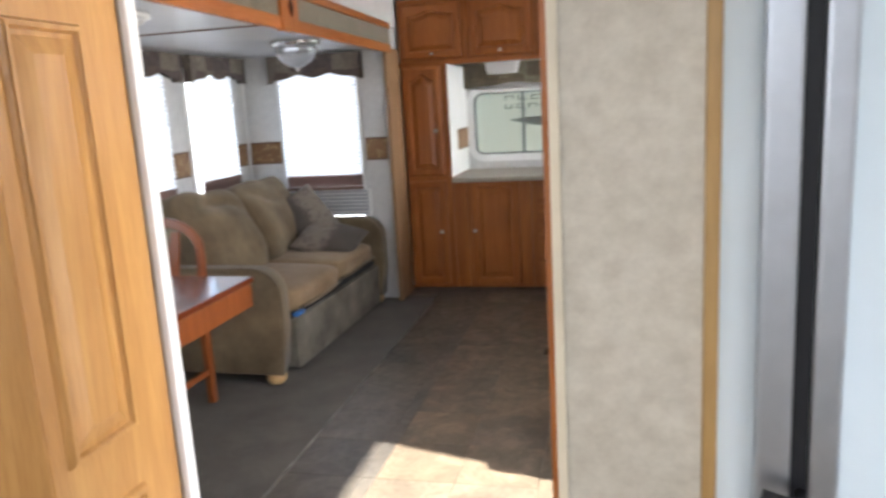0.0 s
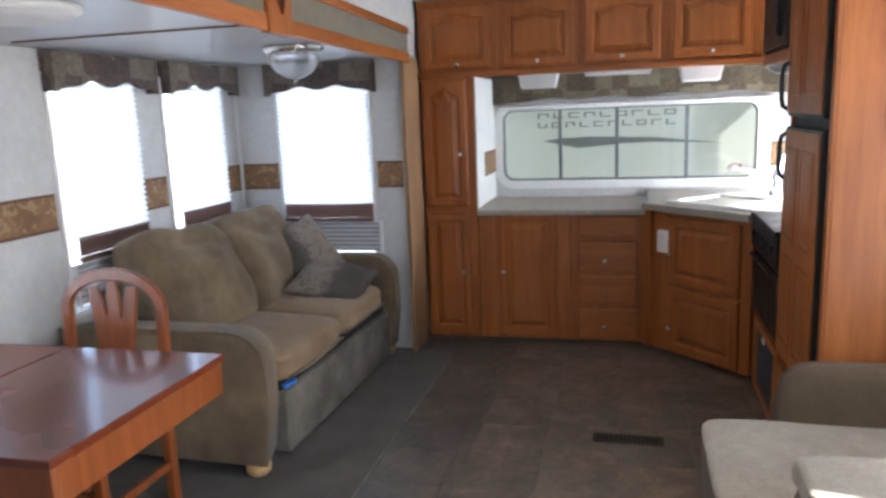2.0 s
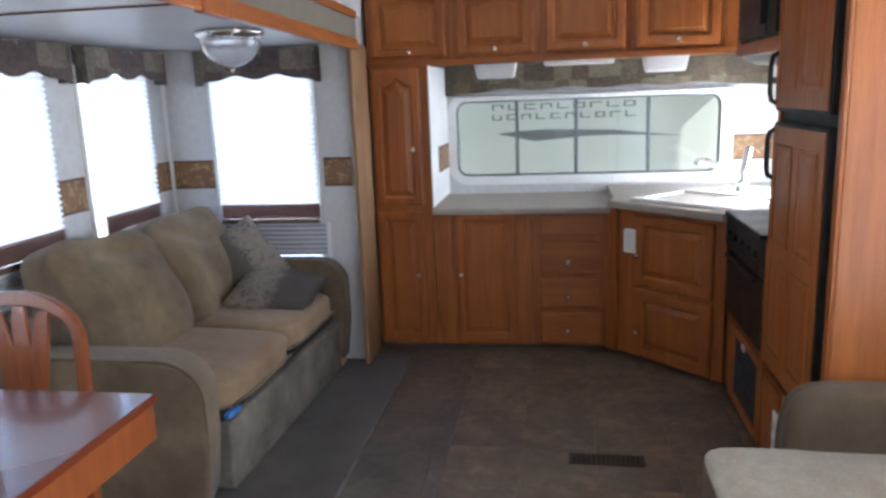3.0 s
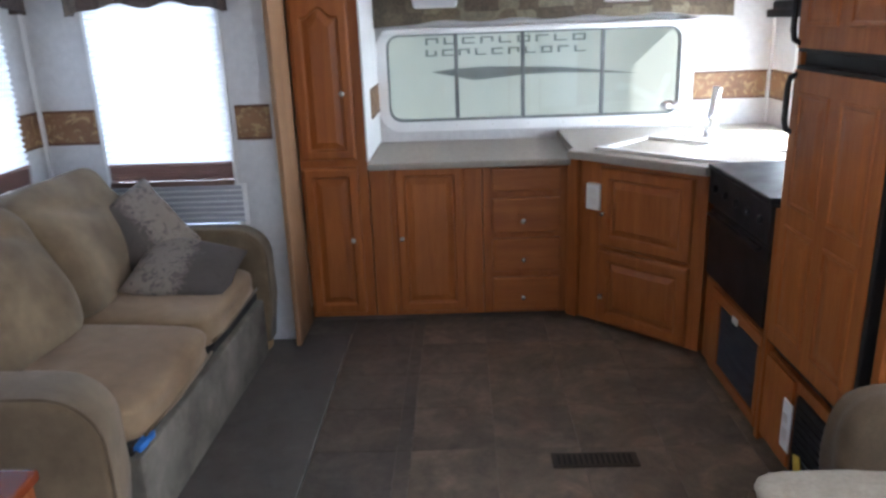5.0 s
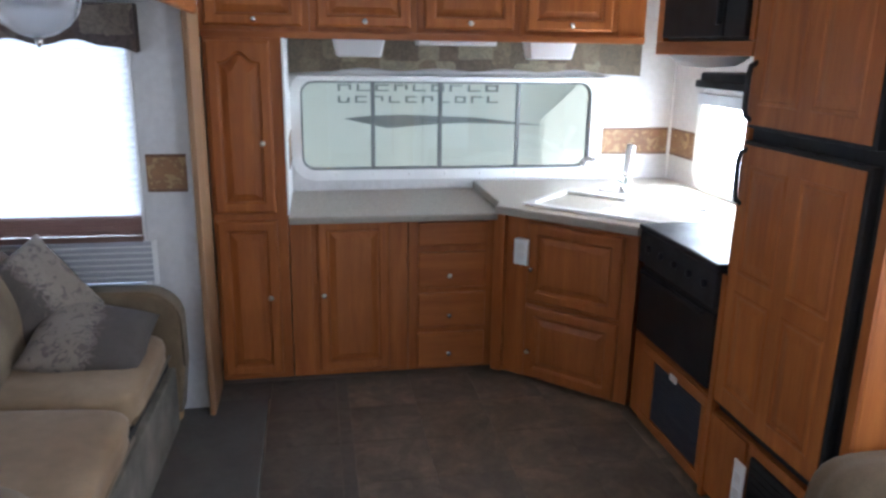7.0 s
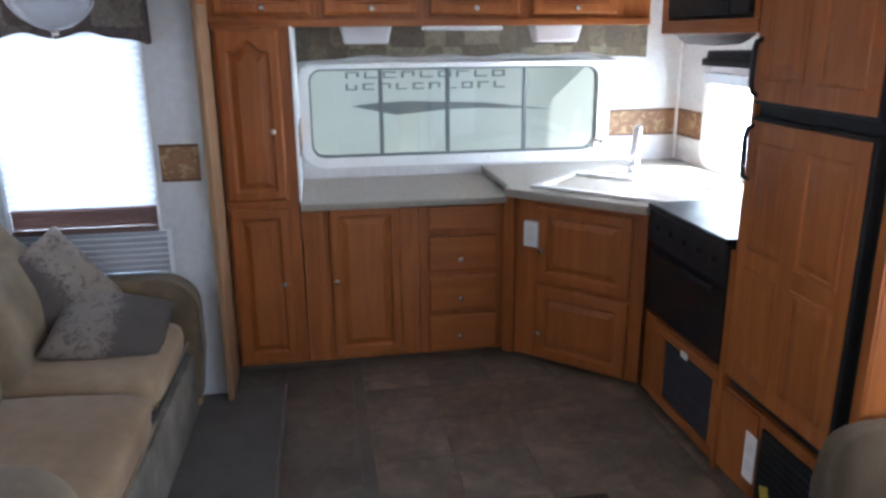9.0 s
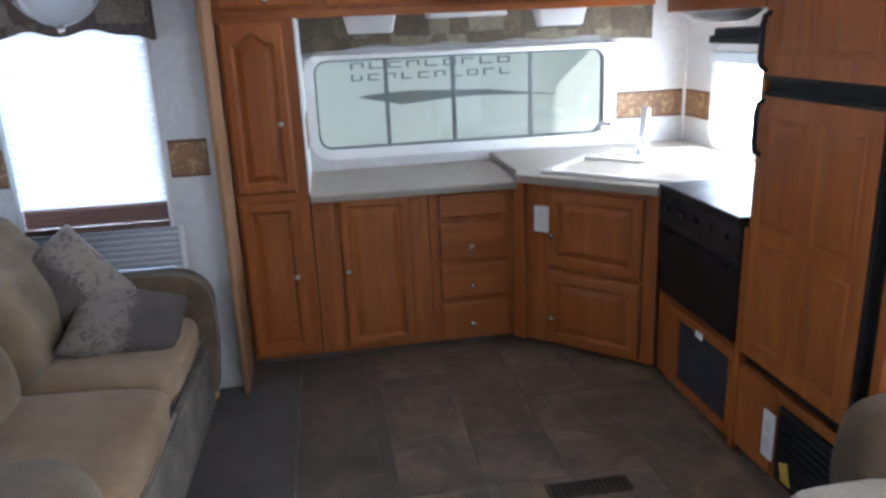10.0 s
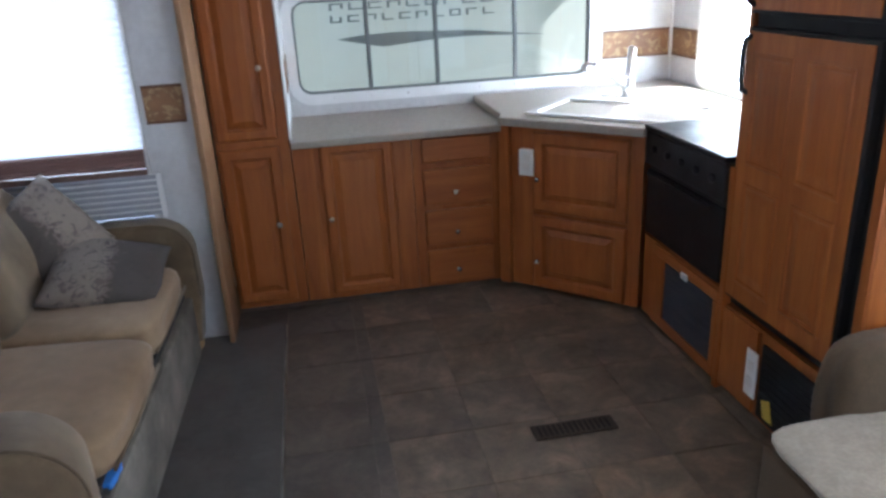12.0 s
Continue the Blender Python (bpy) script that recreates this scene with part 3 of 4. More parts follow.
pl = part("plate", box_bm(-0.024, 1.545, 1.705, 0.008, 1.735, 1.91, 0.004), OAK, fas, "oak block with a carved diamond")
dia = prism_bm([(0, -0.042), (0.026, 0), (0, 0.042), (-0.026, 0)], 0.004)
join(dia, prism_bm([(0, -0.026), (0.015, 0), (0, 0.026), (-0.015, 0)], 0.007))
part("diamond", dia, CHERRY, pl, "dark carved diamond", Matrix.Translation((0.008, 1.64, 1.81)) @ Matrix.Rotation(radians(90), 4, "Z") @ Matrix.Translation((0, -0.007, 0)))

fixed("slide_trim_post", box_bm(-0.424, 4.915, 0.0, -0.402, YF - 0.002, 1.75, 0.005), POSTWOOD, "oak trim post at the end of the slide-out opening", "trim")
fixed("slide_trim_edge", box_bm(-0.426, 4.915, 0.0, -0.4245, YF - 0.1, 1.75, 0.0005), GOLD, "pale edge strip of the slide-out opening", "trim")
fixed("ceiling_seam", box_bm(-1.40, 3.19, ZS - 0.006, -0.33, 3.202, ZS - 0.0005, 0.001), BROWN, "dark seam strip across the slide-out ceiling", "trim")


def ceiling_lamp(x, y, z):
    t = thing("ceiling_lamp", pose(x, y, z), "round ceiling lamp with a clear ribbed glass bowl", "ceiling lamp")
    part("collar", lathe_bm([(0.03, 0), (0.135, -0.002), (0.14, -0.014), (0.125, -0.03), (0.105, -0.036)], 40), STEEL, t, "brushed nickel collar", None, True)
    b = lathe_bm([(0.112, -0.03), (0.116, -0.05), (0.105, -0.085), (0.08, -0.115), (0.045, -0.138), (0.012, -0.148)], 48)
    for v in b.verts:
        a = math.atan2(v.co.y, v.co.x)
        k = 1 + 0.025 * math.cos(12 * a)
        v.co.x, v.co.y = v.co.x * k, v.co.y * k
    part("bowl", b, LAMPGLASS, t, "clear ribbed glass bowl", None, True)
    part("finial", lathe_bm([(0.004, -0.146), (0.012, -0.152), (0.008, -0.164), (0.002, -0.172)], 16), STEEL, t, "", None, True)
    return t


ceiling_lamp(-0.655, 4.03, ZS)
vent = thing("ceiling_light", pose(-0.75, 2.52, ZS), "flat round white ceiling light over the table", "ceiling light")
part("rim", lathe_bm([(0.02, 0), (0.17, -0.001), (0.172, -0.014), (0.155, -0.022), (0.02, -0.022)], 40), WPLASTIC, vent, "", None, True)
part("diffuser", lathe_bm([(0.15, -0.018), (0.145, -0.032), (0.1, -0.042), (0.02, -0.045)], 40), DIFFUSER, vent, "", None, True)

# ---- kitchen ----
G_BASE, G_UP = "oak kitchen base cabinets", "oak kitchen wall cabinets"
pantry = thing("pantry_cabinet", pose(-0.40, YF, 0), "tall narrow oak pantry cabinet with two arched doors", "cabinet", G_BASE)
part("body", box_bm(0, 0.022, 0.02, 0.335, YR - YF - 0.006, 1.63, 0.003), OAK, pantry)
part("white_side", box_bm(0.3355, 0.004, 0.84, 0.345, YR - YF - 0.01, 1.63, 0.001), TRIMW, pantry, "white end panel")
door(pantry, "upper_door", 0.012, 0.852, 0.275, 0.765, arch=0.045, knob_at=(0.228, 0.322))
door(pantry, "lower_door", 0.012, 0.045, 0.275, 0.77, knob_at=(0.232, 0.40))

base = thing("base_cabinet", pose(-0.062, YF, 0), "oak base cabinet with one raised-panel door", "cabinet", G_BASE)
part("body", box_bm(0, 0.022, 0.02, 0.56, YR - YF - 0.006, 0.80, 0.003), OAK, base)
part("filler", box_bm(0.002, 0.008, 0.03, 0.10, 0.0215, 0.795, 0.003), OAK, base)
door(base, "cabinet_door", 0.125, 0.045, 0.345, 0.765, knob_at=(0.028, 0.40))

drw = thing("drawer_cabinet", pose(0.50, YF, 0), "oak base cabinet with four plain drawers", "cabinet", G_BASE)
part("body", box_bm(0, 0.022, 0.02, 0.50, YR - YF - 0.006, 0.80, 0.003), OAK, drw)
for i, (z0, z1) in enumerate(((0.672, 0.79), (0.458, 0.638), (0.252, 0.43), (0.04, 0.222))):
    f = part("drawer_front", box_bm(0.045, -0.002, z0, 0.385, 0.02, z1, 0.010, 3), OAK_FLAT, drw)
    if i:
        knob(f, 0.2, (0.0, 0.522, 0.317, 0.115)[i])

# diagonal sink cabinet from (0.93, 5.2) to (1.43, 4.70)
DA, DB = Vector((0.925, 5.195, 0)), Vector((1.425, 4.695, 0))
DL = (DB - DA).length
diag = thing("sink_cabinet", Matrix.Translation(DA) @ Matrix.Rotation(radians(-45), 4, "Z"), "oak corner sink cabinet set at an angle with two doors", "cabinet", G_BASE)
part("body", box_bm(0, 0.022, 0.02, DL, 0.5, 0.835, 0.003), OAK, diag)
part("corner_post", box_bm(-0.012, -0.006, 0.02, 0.05, 0.03, 0.835, 0.006), OAK, diag)
door(diag, "upper_door", 0.17, 0.425, 0.475, 0.385, OAK, 0.0, 0.055, (0.035, 0.165))
door(diag, "lower_door", 0.17, 0.03, 0.475, 0.375, OAK, 0.0, 0.055, (0.035, 0.145))
outlet = thing("wall_outlet", Matrix.Translation(DA) @ Matrix.Rotation(radians(-45), 4, "Z") @ Matrix.Translation((0.108, -0.006, 0.602)), "white socket plate on the sink cabinet", "socket")
part("plate", box_bm(0, -0.008, 0, 0.075, 0.027, 0.125, 0.004), WPLASTIC, outlet)
for z in (0.03, 0.075):
    part("socket_face", box_bm(0.02, -0.0105, z, 0.055, -0.007, z + 0.028, 0.003), ENAMEL, outlet)


def slab(points, z0, z1, bevel=0.006):
    b = bmesh.new()
    lo, hi = [b.verts.new((x, y, z0)) for x, y in points], [b.verts.new((x, y, z1)) for x, y in points]
    b.faces.new(lo[::-1])
    b.faces.new(hi)
    for i in range(len(points)):
        j = (i + 1) % len(points)
        b.faces.new((lo[i], lo[j], hi[j], hi[i]))
    bmesh.ops.recalc_face_normals(b, faces=b.faces[:])
    if bevel:
        bmesh.ops.bevel(b, geom=b.edges[:], offset=bevel, segments=2, profile=0.6, affect="EDGES")
    return b


tagged(part("low_worktop", slab([(-0.06, 5.185), (0.955, 5.185), (0.955, 5.852), (-0.06, 5.852)], 0.801, 0.834), LAMINATE), "beige laminate worktop along the rear window", "worktop")
tagged(part("corner_worktop", slab([(0.91, 5.165), (1.41, 4.665), (1.455, 4.69), (2.112, 4.69), (2.112, 5.852), (0.945, 5.852), (0.945, 5.25)], 0.836, 0.876), LAMINATE), "raised beige laminate corner worktop under the sink", "worktop")

for ob, pts in ((bpy.data.objects["low_worktop"], [(-0.06, 5.1845), (0.9, 5.1845)]), (bpy.data.objects["corner_worktop"], [(0.9085, 5.1635), (1.4085, 4.6635)])):
    a, c = Vector((*pts[0], 0)), Vector((*pts[1], 0))
    part("edge_band", box_bm(0, -0.004, 0.808 if pts[1][0] < 1 else 0.842, (c - a).length, -0.0003, 0.828 if pts[1][0] < 1 else 0.870, 0.0015), LAMINATE, ob, "",
         Matrix.Translation(a) @ Matrix.Rotation(math.atan2((c - a).y, (c - a).x), 4, "Z"))

# the corner sink: a rim with two basins
def sink():
    c = Vector((1.505, 5.065, 0.877))
    t = thing("sink", Matrix.Translation(c) @ Matrix.Rotation(radians(-45), 4, "Z"), "white double-bowl sink set into the corner worktop", "sink")
    b = bmesh.new()
    ox, oy = 0.40, 0.26
    holes = [(-0.36, -0.02), (0.02, 0.36)]
    for x0, x1, y0, y1 in ((-ox, ox, -oy, -0.21), (-ox, ox, 0.15, oy), (-ox, -0.36, -0.21, 0.15), (0.36, ox, -0.21, 0.15), (-0.02, 0.02, -0.21, 0.15)):
        box_bm(x0, y0, 0.0, x1, y1, 0.012, 0.003, bm=b)
    part("rim", b, ENAMEL, t)
    for x0, x1 in holes:
        b = bmesh.new()
        bmesh.ops.create_cube(b, size=1.0, matrix=Matrix.Translation(((x0 + x1) / 2, -0.03, -0.01)) @ Matrix.Diagonal((x1 - x0, 0.36, 0.03, 1)))
        top = [f for f in b.faces if f.normal.z > 0.5]
        bmesh.ops.delete(b, geom=top, context="FACES")
        bmesh.ops.reverse_faces(b, faces=b.faces[:])
        part("bowl", b, ENAMEL, t, "white basin")
    return t


sink()

tap = thing("tap", Matrix.Translation((1.65, 5.375, 0.877)) @ Matrix.Rotation(radians(-45), 4, "Z") @ Matrix.Diagonal((1.2, 1.2, 1.2, 1)), "chrome single-lever kitchen tap with a long spout", "tap")
part("base_plate", box_bm(-0.11, -0.03, 0, 0.11, 0.03, 0.012, 0.005), CHROME, tap)
part("body", lathe_bm([(0.026, 0.01), (0.027, 0.05), (0.022, 0.075), (0.012, 0.085)], 24), CHROME, tap, "", None, True)
part("spout", tube_bm([(0, 0, 0.055), (-0.05, -0.06, 0.105), (-0.1, -0.12, 0.145), (-0.125, -0.155, 0.15), (-0.13, -0.165, 0.135)], 0.018), CHROME, tap, "", None, True)
part("lever", tube_bm([(0, 0, 0.08), (0.0, 0.02, 0.12), (-0.01, 0.055, 0.185), (-0.012, 0.065, 0.2)], 0.018), CHROME, tap, "", None, True)

# stove under the side window
stove = thing("oven", pose(1.44, 4.05, 0), "black built-in gas oven with a smooth hob cover", "oven")
part("body", box_bm(0.03, 0.0, 0.40, 0.60, 0.635, 0.86, 0.004), BLACK, stove)
part("oven_door", box_bm(0.0, 0.012, 0.415, 0.03, 0.625, 0.70, 0.006), BLACKGLASS, stove, "dark glass oven door")
part("door_handle", box_bm(-0.03, 0.06, 0.685, -0.012, 0.575, 0.70, 0.005), BLACK, stove)
for y in (0.08, 0.545):
    part("handle_stay", box_bm(-0.014, y, 0.686, 0.004, y + 0.015, 0.699, 0.002), BLACK, stove)
cp = part("control_panel", box_bm(-0.012, 0.005, 0.725, 0.03, 0.63, 0.865, 0.008), BLACK, stove)
for i in range(5):
    part("burner_knob", lathe_bm([(0.017, 0), (0.016, 0.01), (0.011, 0.014)], 20), BLACKGLASS, cp, "", pose(-0.012, 0.08 + i * 0.115, 0.8, 0, -90, 0), True)
part("hob_cover", box_bm(-0.02, 0.0, 0.868, 0.60, 0.635, 0.892, 0.008), BLACKGLASS, stove, "glossy black hob cover")
part("vent_gap", box_bm(0.008, 0.02, 0.702, 0.028, 0.615, 0.722), DARK, stove)

ovb = thing("oven_cabinet", pose(1.455, 4.02, 0), "oak cabinet front below the oven with a furnace grille", "cabinet", G_BASE)
part("body", box_bm(0.0, 0.0, 0.02, 0.6, 0.68, 0.395, 0.003), OAK, ovb)
part("filler", box_bm(-0.013, -0.0, 0.0, 0.0, 0.03, 0.86, 0.003), OAK, ovb)
part("frame_rail", box_bm(-0.016, 0.03, 0.345, 0.0, 0.56, 0.39, 0.004), OAK_DEEP, ovb)
part("frame_rail", box_bm(-0.016, 0.03, 0.03, 0.0, 0.56, 0.075, 0.004), OAK_DEEP, ovb)
part("frame_stile", box_bm(-0.016, 0.03, 0.0755, 0.0, 0.062, 0.3445, 0.004), OAK, ovb)
part("frame_stile", box_bm(-0.016, 0.455, 0.0755, 0.0, 0.56, 0.3445, 0.004), OAK, ovb)
gr = part("grille", box_bm(-0.006, 0.0625, 0.076, -0.0005, 0.4545, 0.344), GRILLE, ovb, "dark grey metal grille")
for i in range(17):
    z = 0.084 + i * 0.0152
    part("slat", box_bm(-0.013, 0.067, z, -0.0062, 0.45, z + 0.007), GRILLE, gr)
part("latch", box_bm(-0.024, 0.25, 0.335, -0.0162, 0.30, 0.362, 0.003), WPLASTIC, ovb, "small white latch")

# fridge in its oak surround
fr = thing("fridge", pose(1.46, 3.40, 0), "two-door fridge with oak panels in black frames", "fridge")
part("body", box_bm(0.012, 0.0, 0.36, 0.62, 0.62, 1.96, 0.004), BLACK, fr)


def fridge_door(z0, z1, rows, label):
    d = part("fridge_door", box_bm(-0.02, 0.035, z0, 0.0115, 0.605, z1, 0.004), BLACK, fr, label)
    y0, y1, w = 0.05, 0.60, 0.55
    part("panel_board", box_bm(-0.026, y0, z0 + 0.012, -0.0205, y1, z1 - 0.012, 0.002), OAK, d, "oak door panel")
    pw = (w - 0.16) / 2
    zz = z0 + 0.075
    total = (z1 - z0) - 0.15 - 0.06 * (len(rows) - 1)
    for share in rows:
        ph = total * share
        for k in range(2):
            b = panel_bm(pw, ph, 0.014, 0.012, 0.0)
            part("raised_panel", b, OAK, d, "", Matrix.Translation((-0.0265, y0 + 0.05 + (1 - k) * (pw + 0.06) + pw, zz)) @ Matrix.Rotation(radians(-90), 4, "Z") @ Matrix.Translation((0, -0.0055, 0)) @ Matrix.Diagonal((1, 0.4, 1, 1)))
        zz += ph + 0.06
    return d


lowd = fridge_door(0.40, 1.325, (0.5, 0.5), "lower fridge door with four oak panels")
upd = fridge_door(1.365, 1.93, (1.0,), "freezer door with two oak panels")
for d, z0, z1 in ((lowd, 1.12, 1.30), (upd, 1.39, 1.57)):
    part("handle", tube_bm([(-0.02, 0.585, z0), (-0.042, 0.588, z0 + 0.012), (-0.048, 0.588, z0 + 0.04), (-0.048, 0.588, z1 - 0.04), (-0.042, 0.588, z1 - 0.012), (-0.02, 0.585, z1)], 0.009), BLACK, d, "black bow handle", None, True)
sur = thing("fridge_surround", pose(1.46, 3.36, 0), "tall oak housing round the fridge", "cabinet", G_BASE)
part("side_panel", box_bm(0.0, 0.0, 0.0, 0.655, 0.036, ZC - 0.004, 0.004), OAK, sur)
part("side_panel", box_bm(0.0, 0.664, 0.0, 0.655, 0.69, ZC - 0.004, 0.004), OAK, sur)
part("edge_strip", box_bm(-0.012, 0.0, 0.0, 0.0, 0.036, ZC - 0.004, 0.004), OAK, sur)
part("bottom_panel", box_bm(0.0, 0.0365, 0.02, 0.65, 0.6635, 0.352, 0.003), OAK, sur)
part("top_panel", box_bm(0.0, 0.0365, 1.965, 0.65, 0.6635, ZC - 0.004, 0.003), OAK, sur)
part("kick_trim", box_bm(-0.012, 0.44, 0.03, 0.0, 0.66, 0.345, 0.004), OAK, sur)
lv = part("lower_vent", box_bm(-0.012, 0.09, 0.04, -0.0005, 0.41, 0.315, 0.004), BLACK, sur, "dark vent cover below the fridge")
for i in range(9):
    z = 0.06 + i * 0.027
    part("slat", box_bm(-0.017, 0.11, z, -0.0122, 0.39, z + 0.012), BLACK, lv)
pw = thing("power_outlet", pose(1.448, 3.81, 0.093), "white socket plate beside the fridge vent", "socket")
part("plate", box_bm(-0.006, -0.03, 0, 0.0, 0.035, 0.175, 0.003), WPLASTIC, pw)
for z in (0.04, 0.1):
    part("socket_face", box_bm(-0.0085, -0.015, z, -0.0062, 0.02, z + 0.035, 0.001), ENAMEL, pw)
tag = tagged(part("yellow_tag", prism_bm([(0, 0), (0.05, 0.01), (0.055, 0.07), (0.01, 0.08)], 0.003), YELLOW, None, "", pose(1.438, 3.66, 0.07, 0, 12, 90)), "small folded yellow tag hanging on the vent", "tag")

hook = thing("coat_hook", pose(1.62, 3.3625, 1.367, 90, 0, 0), "dark round coat hook on the fridge housing", "hook")
part("base", lathe_bm([(0.016, 0.0), (0.016, 0.004), (0.012, 0.006)], 18), BLACK, hook, "", None, True)
part("peg", lathe_bm([(0.006, 0.0055), (0.007, 0.022), (0.015, 0.03), (0.013, 0.038), (0.004, 0.041)], 18), BLACK, hook, "", None, True)

# wall cabinets along the rear
UY = 5.30
for i, x0 in enumerate((-0.425, 0.062, 0.549, 1.036)):
    c = thing("wall_cabinet", pose(x0, UY, 1.665), "oak wall cabinet with an arched raised-panel door", "cabinet", G_UP)
    part("body", box_bm(0.0, 0.022, -0.02, 0.4865, YR - UY - 0.25, 0.428, 0.003), OAK, c)
    door(c, "cabinet_door", 0.03, 0.015, 0.425, 0.375, arch=0.03, knob_at=(0.215, 0.028))
fill = thing("wall_cabinet_end", pose(1.5235, UY, 1.645), "narrow oak end piece of the wall cabinets", "cabinet", G_UP)
part("body", box_bm(0, 0.022, 0, 0.14, YR - UY - 0.25, 0.448, 0.003), OAK, fill)
fixed("cabinet_light_rail", box_bm(-0.43, UY + 0.004, 1.628, 1.66, UY + 0.024, 1.66, 0.004), OAK_FLAT, "oak rail under the wall cabinets", "trim")

mwc = thing("microwave_cabinet", pose(1.46, 4.06, 1.585), "oak housing round the microwave above the oven", "cabinet", G_UP)
part("bottom", box_bm(0.0, 0.0, 0.0, 0.62, 0.70, 0.05, 0.004), OAK_DEEP, mwc)
part("side", box_bm(0.0, 0.0, 0.0505, 0.62, 0.03, 0.51, 0.003), OAK, mwc)
part("side", box_bm(0.0, 0.64, 0.0505, 0.62, 0.70, 0.51, 0.003), OAK, mwc)
part("top", box_bm(0.0, 0.0305, 0.42, 0.62, 0.6395, 0.51, 0.003), OAK_DEEP, mwc)
mw = thing("microwave", pose(1.455, 4.10, 1.638), "black built-in microwave with a dark glass door", "microwave")
part("body", box_bm(0.02, 0.0, 0.0, 0.45, 0.59, 0.35, 0.005), BLACK, mw)
part("microwave_door", box_bm(-0.008, 0.13, 0.01, 0.0195, 0.585, 0.34, 0.006), BLACKGLASS, mw, "dark glass door")
part("control_panel", box_bm(-0.006, 0.005, 0.01, 0.0195, 0.125, 0.34, 0.005), BLACK, mw)
part("door_handle", box_bm(-0.03, 0.14, 0.05, -0.0085, 0.158, 0.3, 0.005), BLACK, mw)
dome = thing("under_cabinet_light", pose(1.60, 4.58, 1.60), "white domed light below the microwave housing", "light")
hood = thing("range_hood", pose(1.60, 4.08, 1.46), "dark shallow range hood above the hob", "range hood")
part("shell", box_bm(0.0, 0.0, 0.0, 0.5, 0.55, 0.06, 0.01), BLACK, hood)
part("neck", box_bm(0.2, 0.03, 0.0605, 0.5, 0.33, 0.1248, 0.004), BLACK, hood)
part("lip", box_bm(-0.02, 0.0, 0.0, -0.0005, 0.55, 0.03, 0.006), BLACK, hood)
part("diffuser", lathe_bm([(0.138, -0.015), (0.135, -0.035), (0.1, -0.054), (0.02, -0.062)], 32), DIFFUSER, dome, "", None, True)
part("rim", lathe_bm([(0.03, -0.0155), (0.15, -0.0155), (0.15, -0.025), (0.136, -0.028)], 32), WPLASTIC, dome, "", None, True)


# lamps under the rear cabinets
def cup_light(x, y):
    t = thing("cabinet_lamp", pose(x, y, 1.645), "white tapered plastic lamp under the wall cabinets", "lamp", "lamps under the wall cabinets")
    b = bmesh.new()
    a, c = [], []
    for sx, sy in ((-1, -1), (1, -1), (1, 1), (-1, 1)):
        a.append(b.verts.new((sx * 0.125, sy * 0.07, 0.0)))
        c.append(b.verts.new((sx * 0.105, sy * 0.055, -0.095)))
    b.faces.new(a)
    b.faces.new(c[::-1])
    for i in range(4):
        j = (i + 1) % 4
        b.faces.new((a[j], a[i], c[i], c[j]))
    bmesh.ops.recalc_face_normals(b, faces=b.faces[:])
    bmesh.ops.bevel(b, geom=b.edges[:], offset=0.012, segments=3, profile=0.6, affect="EDGES")
    part("shade", b, DIFFUSER, t, "white plastic shade", None, True)
    return t


cup_light(0.29, 5.50)
cup_light(1.24, 5.50)
tl = thing("strip_light", pose(0.765, 5.50, 1.645), "flat white strip light under the wall cabinets", "lamp", "lamps under the wall cabinets")
part("housing", box_bm(-0.2, -0.06, -0.014, 0.2, 0.06, 0.0, 0.004), WPLASTIC, tl)
part("diffuser", box_bm(-0.195, -0.055, -0.036, 0.195, 0.055, -0.0145, 0.008), DIFFUSER, tl)

valance("y", YR - 0.002, -0.05, 1.86, 1.46, 1.64, "olive patchwork cloth valance over the rear window", VALANCE_K, 0.03, 0.09, 5)

# rear window with rounded corners, bars and outer guard
def rounded(w, h, r, n=6):
    pts = []
    for cx, cz, a0 in ((w - r, r, -90), (w - r, h - r, 0), (r, h - r, 90), (r, r, 180)):
        for i in range(n + 1):
            a = radians(a0 + 90 * i / n)
            pts.append((cx + r * math.cos(a), cz + r * math.sin(a)))
    return pts


def ring_bm(w, h, r, grow, y0, y1):
    """A frame round a rounded opening."""
    b = bmesh.new()
    inner = rounded(w, h, r)
    outer = [(x - grow, z - grow) for x, z in rounded(w + 2 * grow, h + 2 * grow, r + grow)]
    loops = [[b.verts.new((x, y, z)) for x, z in p] for y, p in ((y0, inner), (y0, outer), (y1, outer), (y1, inner))]
    k = len(inner)
    for a, c in zip(loops, loops[1:] + loops[:1]):
        for i in range(k):
            j = (i + 1) % k
            b.faces.new((a[i], a[j], c[j], c[i]))
    bmesh.ops.recalc_face_normals(b, faces=b.faces[:])
    return b


rw = thing("window_5", pose(0.0, YR, 0.945), "long rear kitchen window with rounded corners and grey bars", "window", kind="structure")
W5, H5 = WIN_R[1] - WIN_R[0], WIN_R[3] - WIN_R[2]
part("window_frame", ring_bm(W5, H5, 0.07, 0.055, -0.018, -0.001), TRIMW, rw, "white moulded frame")
part("gasket", ring_bm(W5 - 0.02, H5 - 0.02, 0.06, 0.0095, -0.01, 0.03), GREYBAR, rw, "grey gasket", pose(0.01, 0, 0.01))
for x in (0.385, 0.755, 1.195):
    part("bar", box_bm(x - 0.011, 0.004, 0.01, x + 0.011, 0.024, H5 - 0.01, 0.003), GREYBAR, rw, "grey upright bar")
pn = part("pane", box_bm(0.0, 0.030, 0.0, W5, 0.034, H5), PANE, rw)
pn.visible_shadow = False
part("shade_rail", box_bm(-0.01, -0.06, H5 + 0.005, W5 + 0.09, -0.02, H5 + 0.03, 0.006), TRIMW, rw, "white rail of the raised shade")
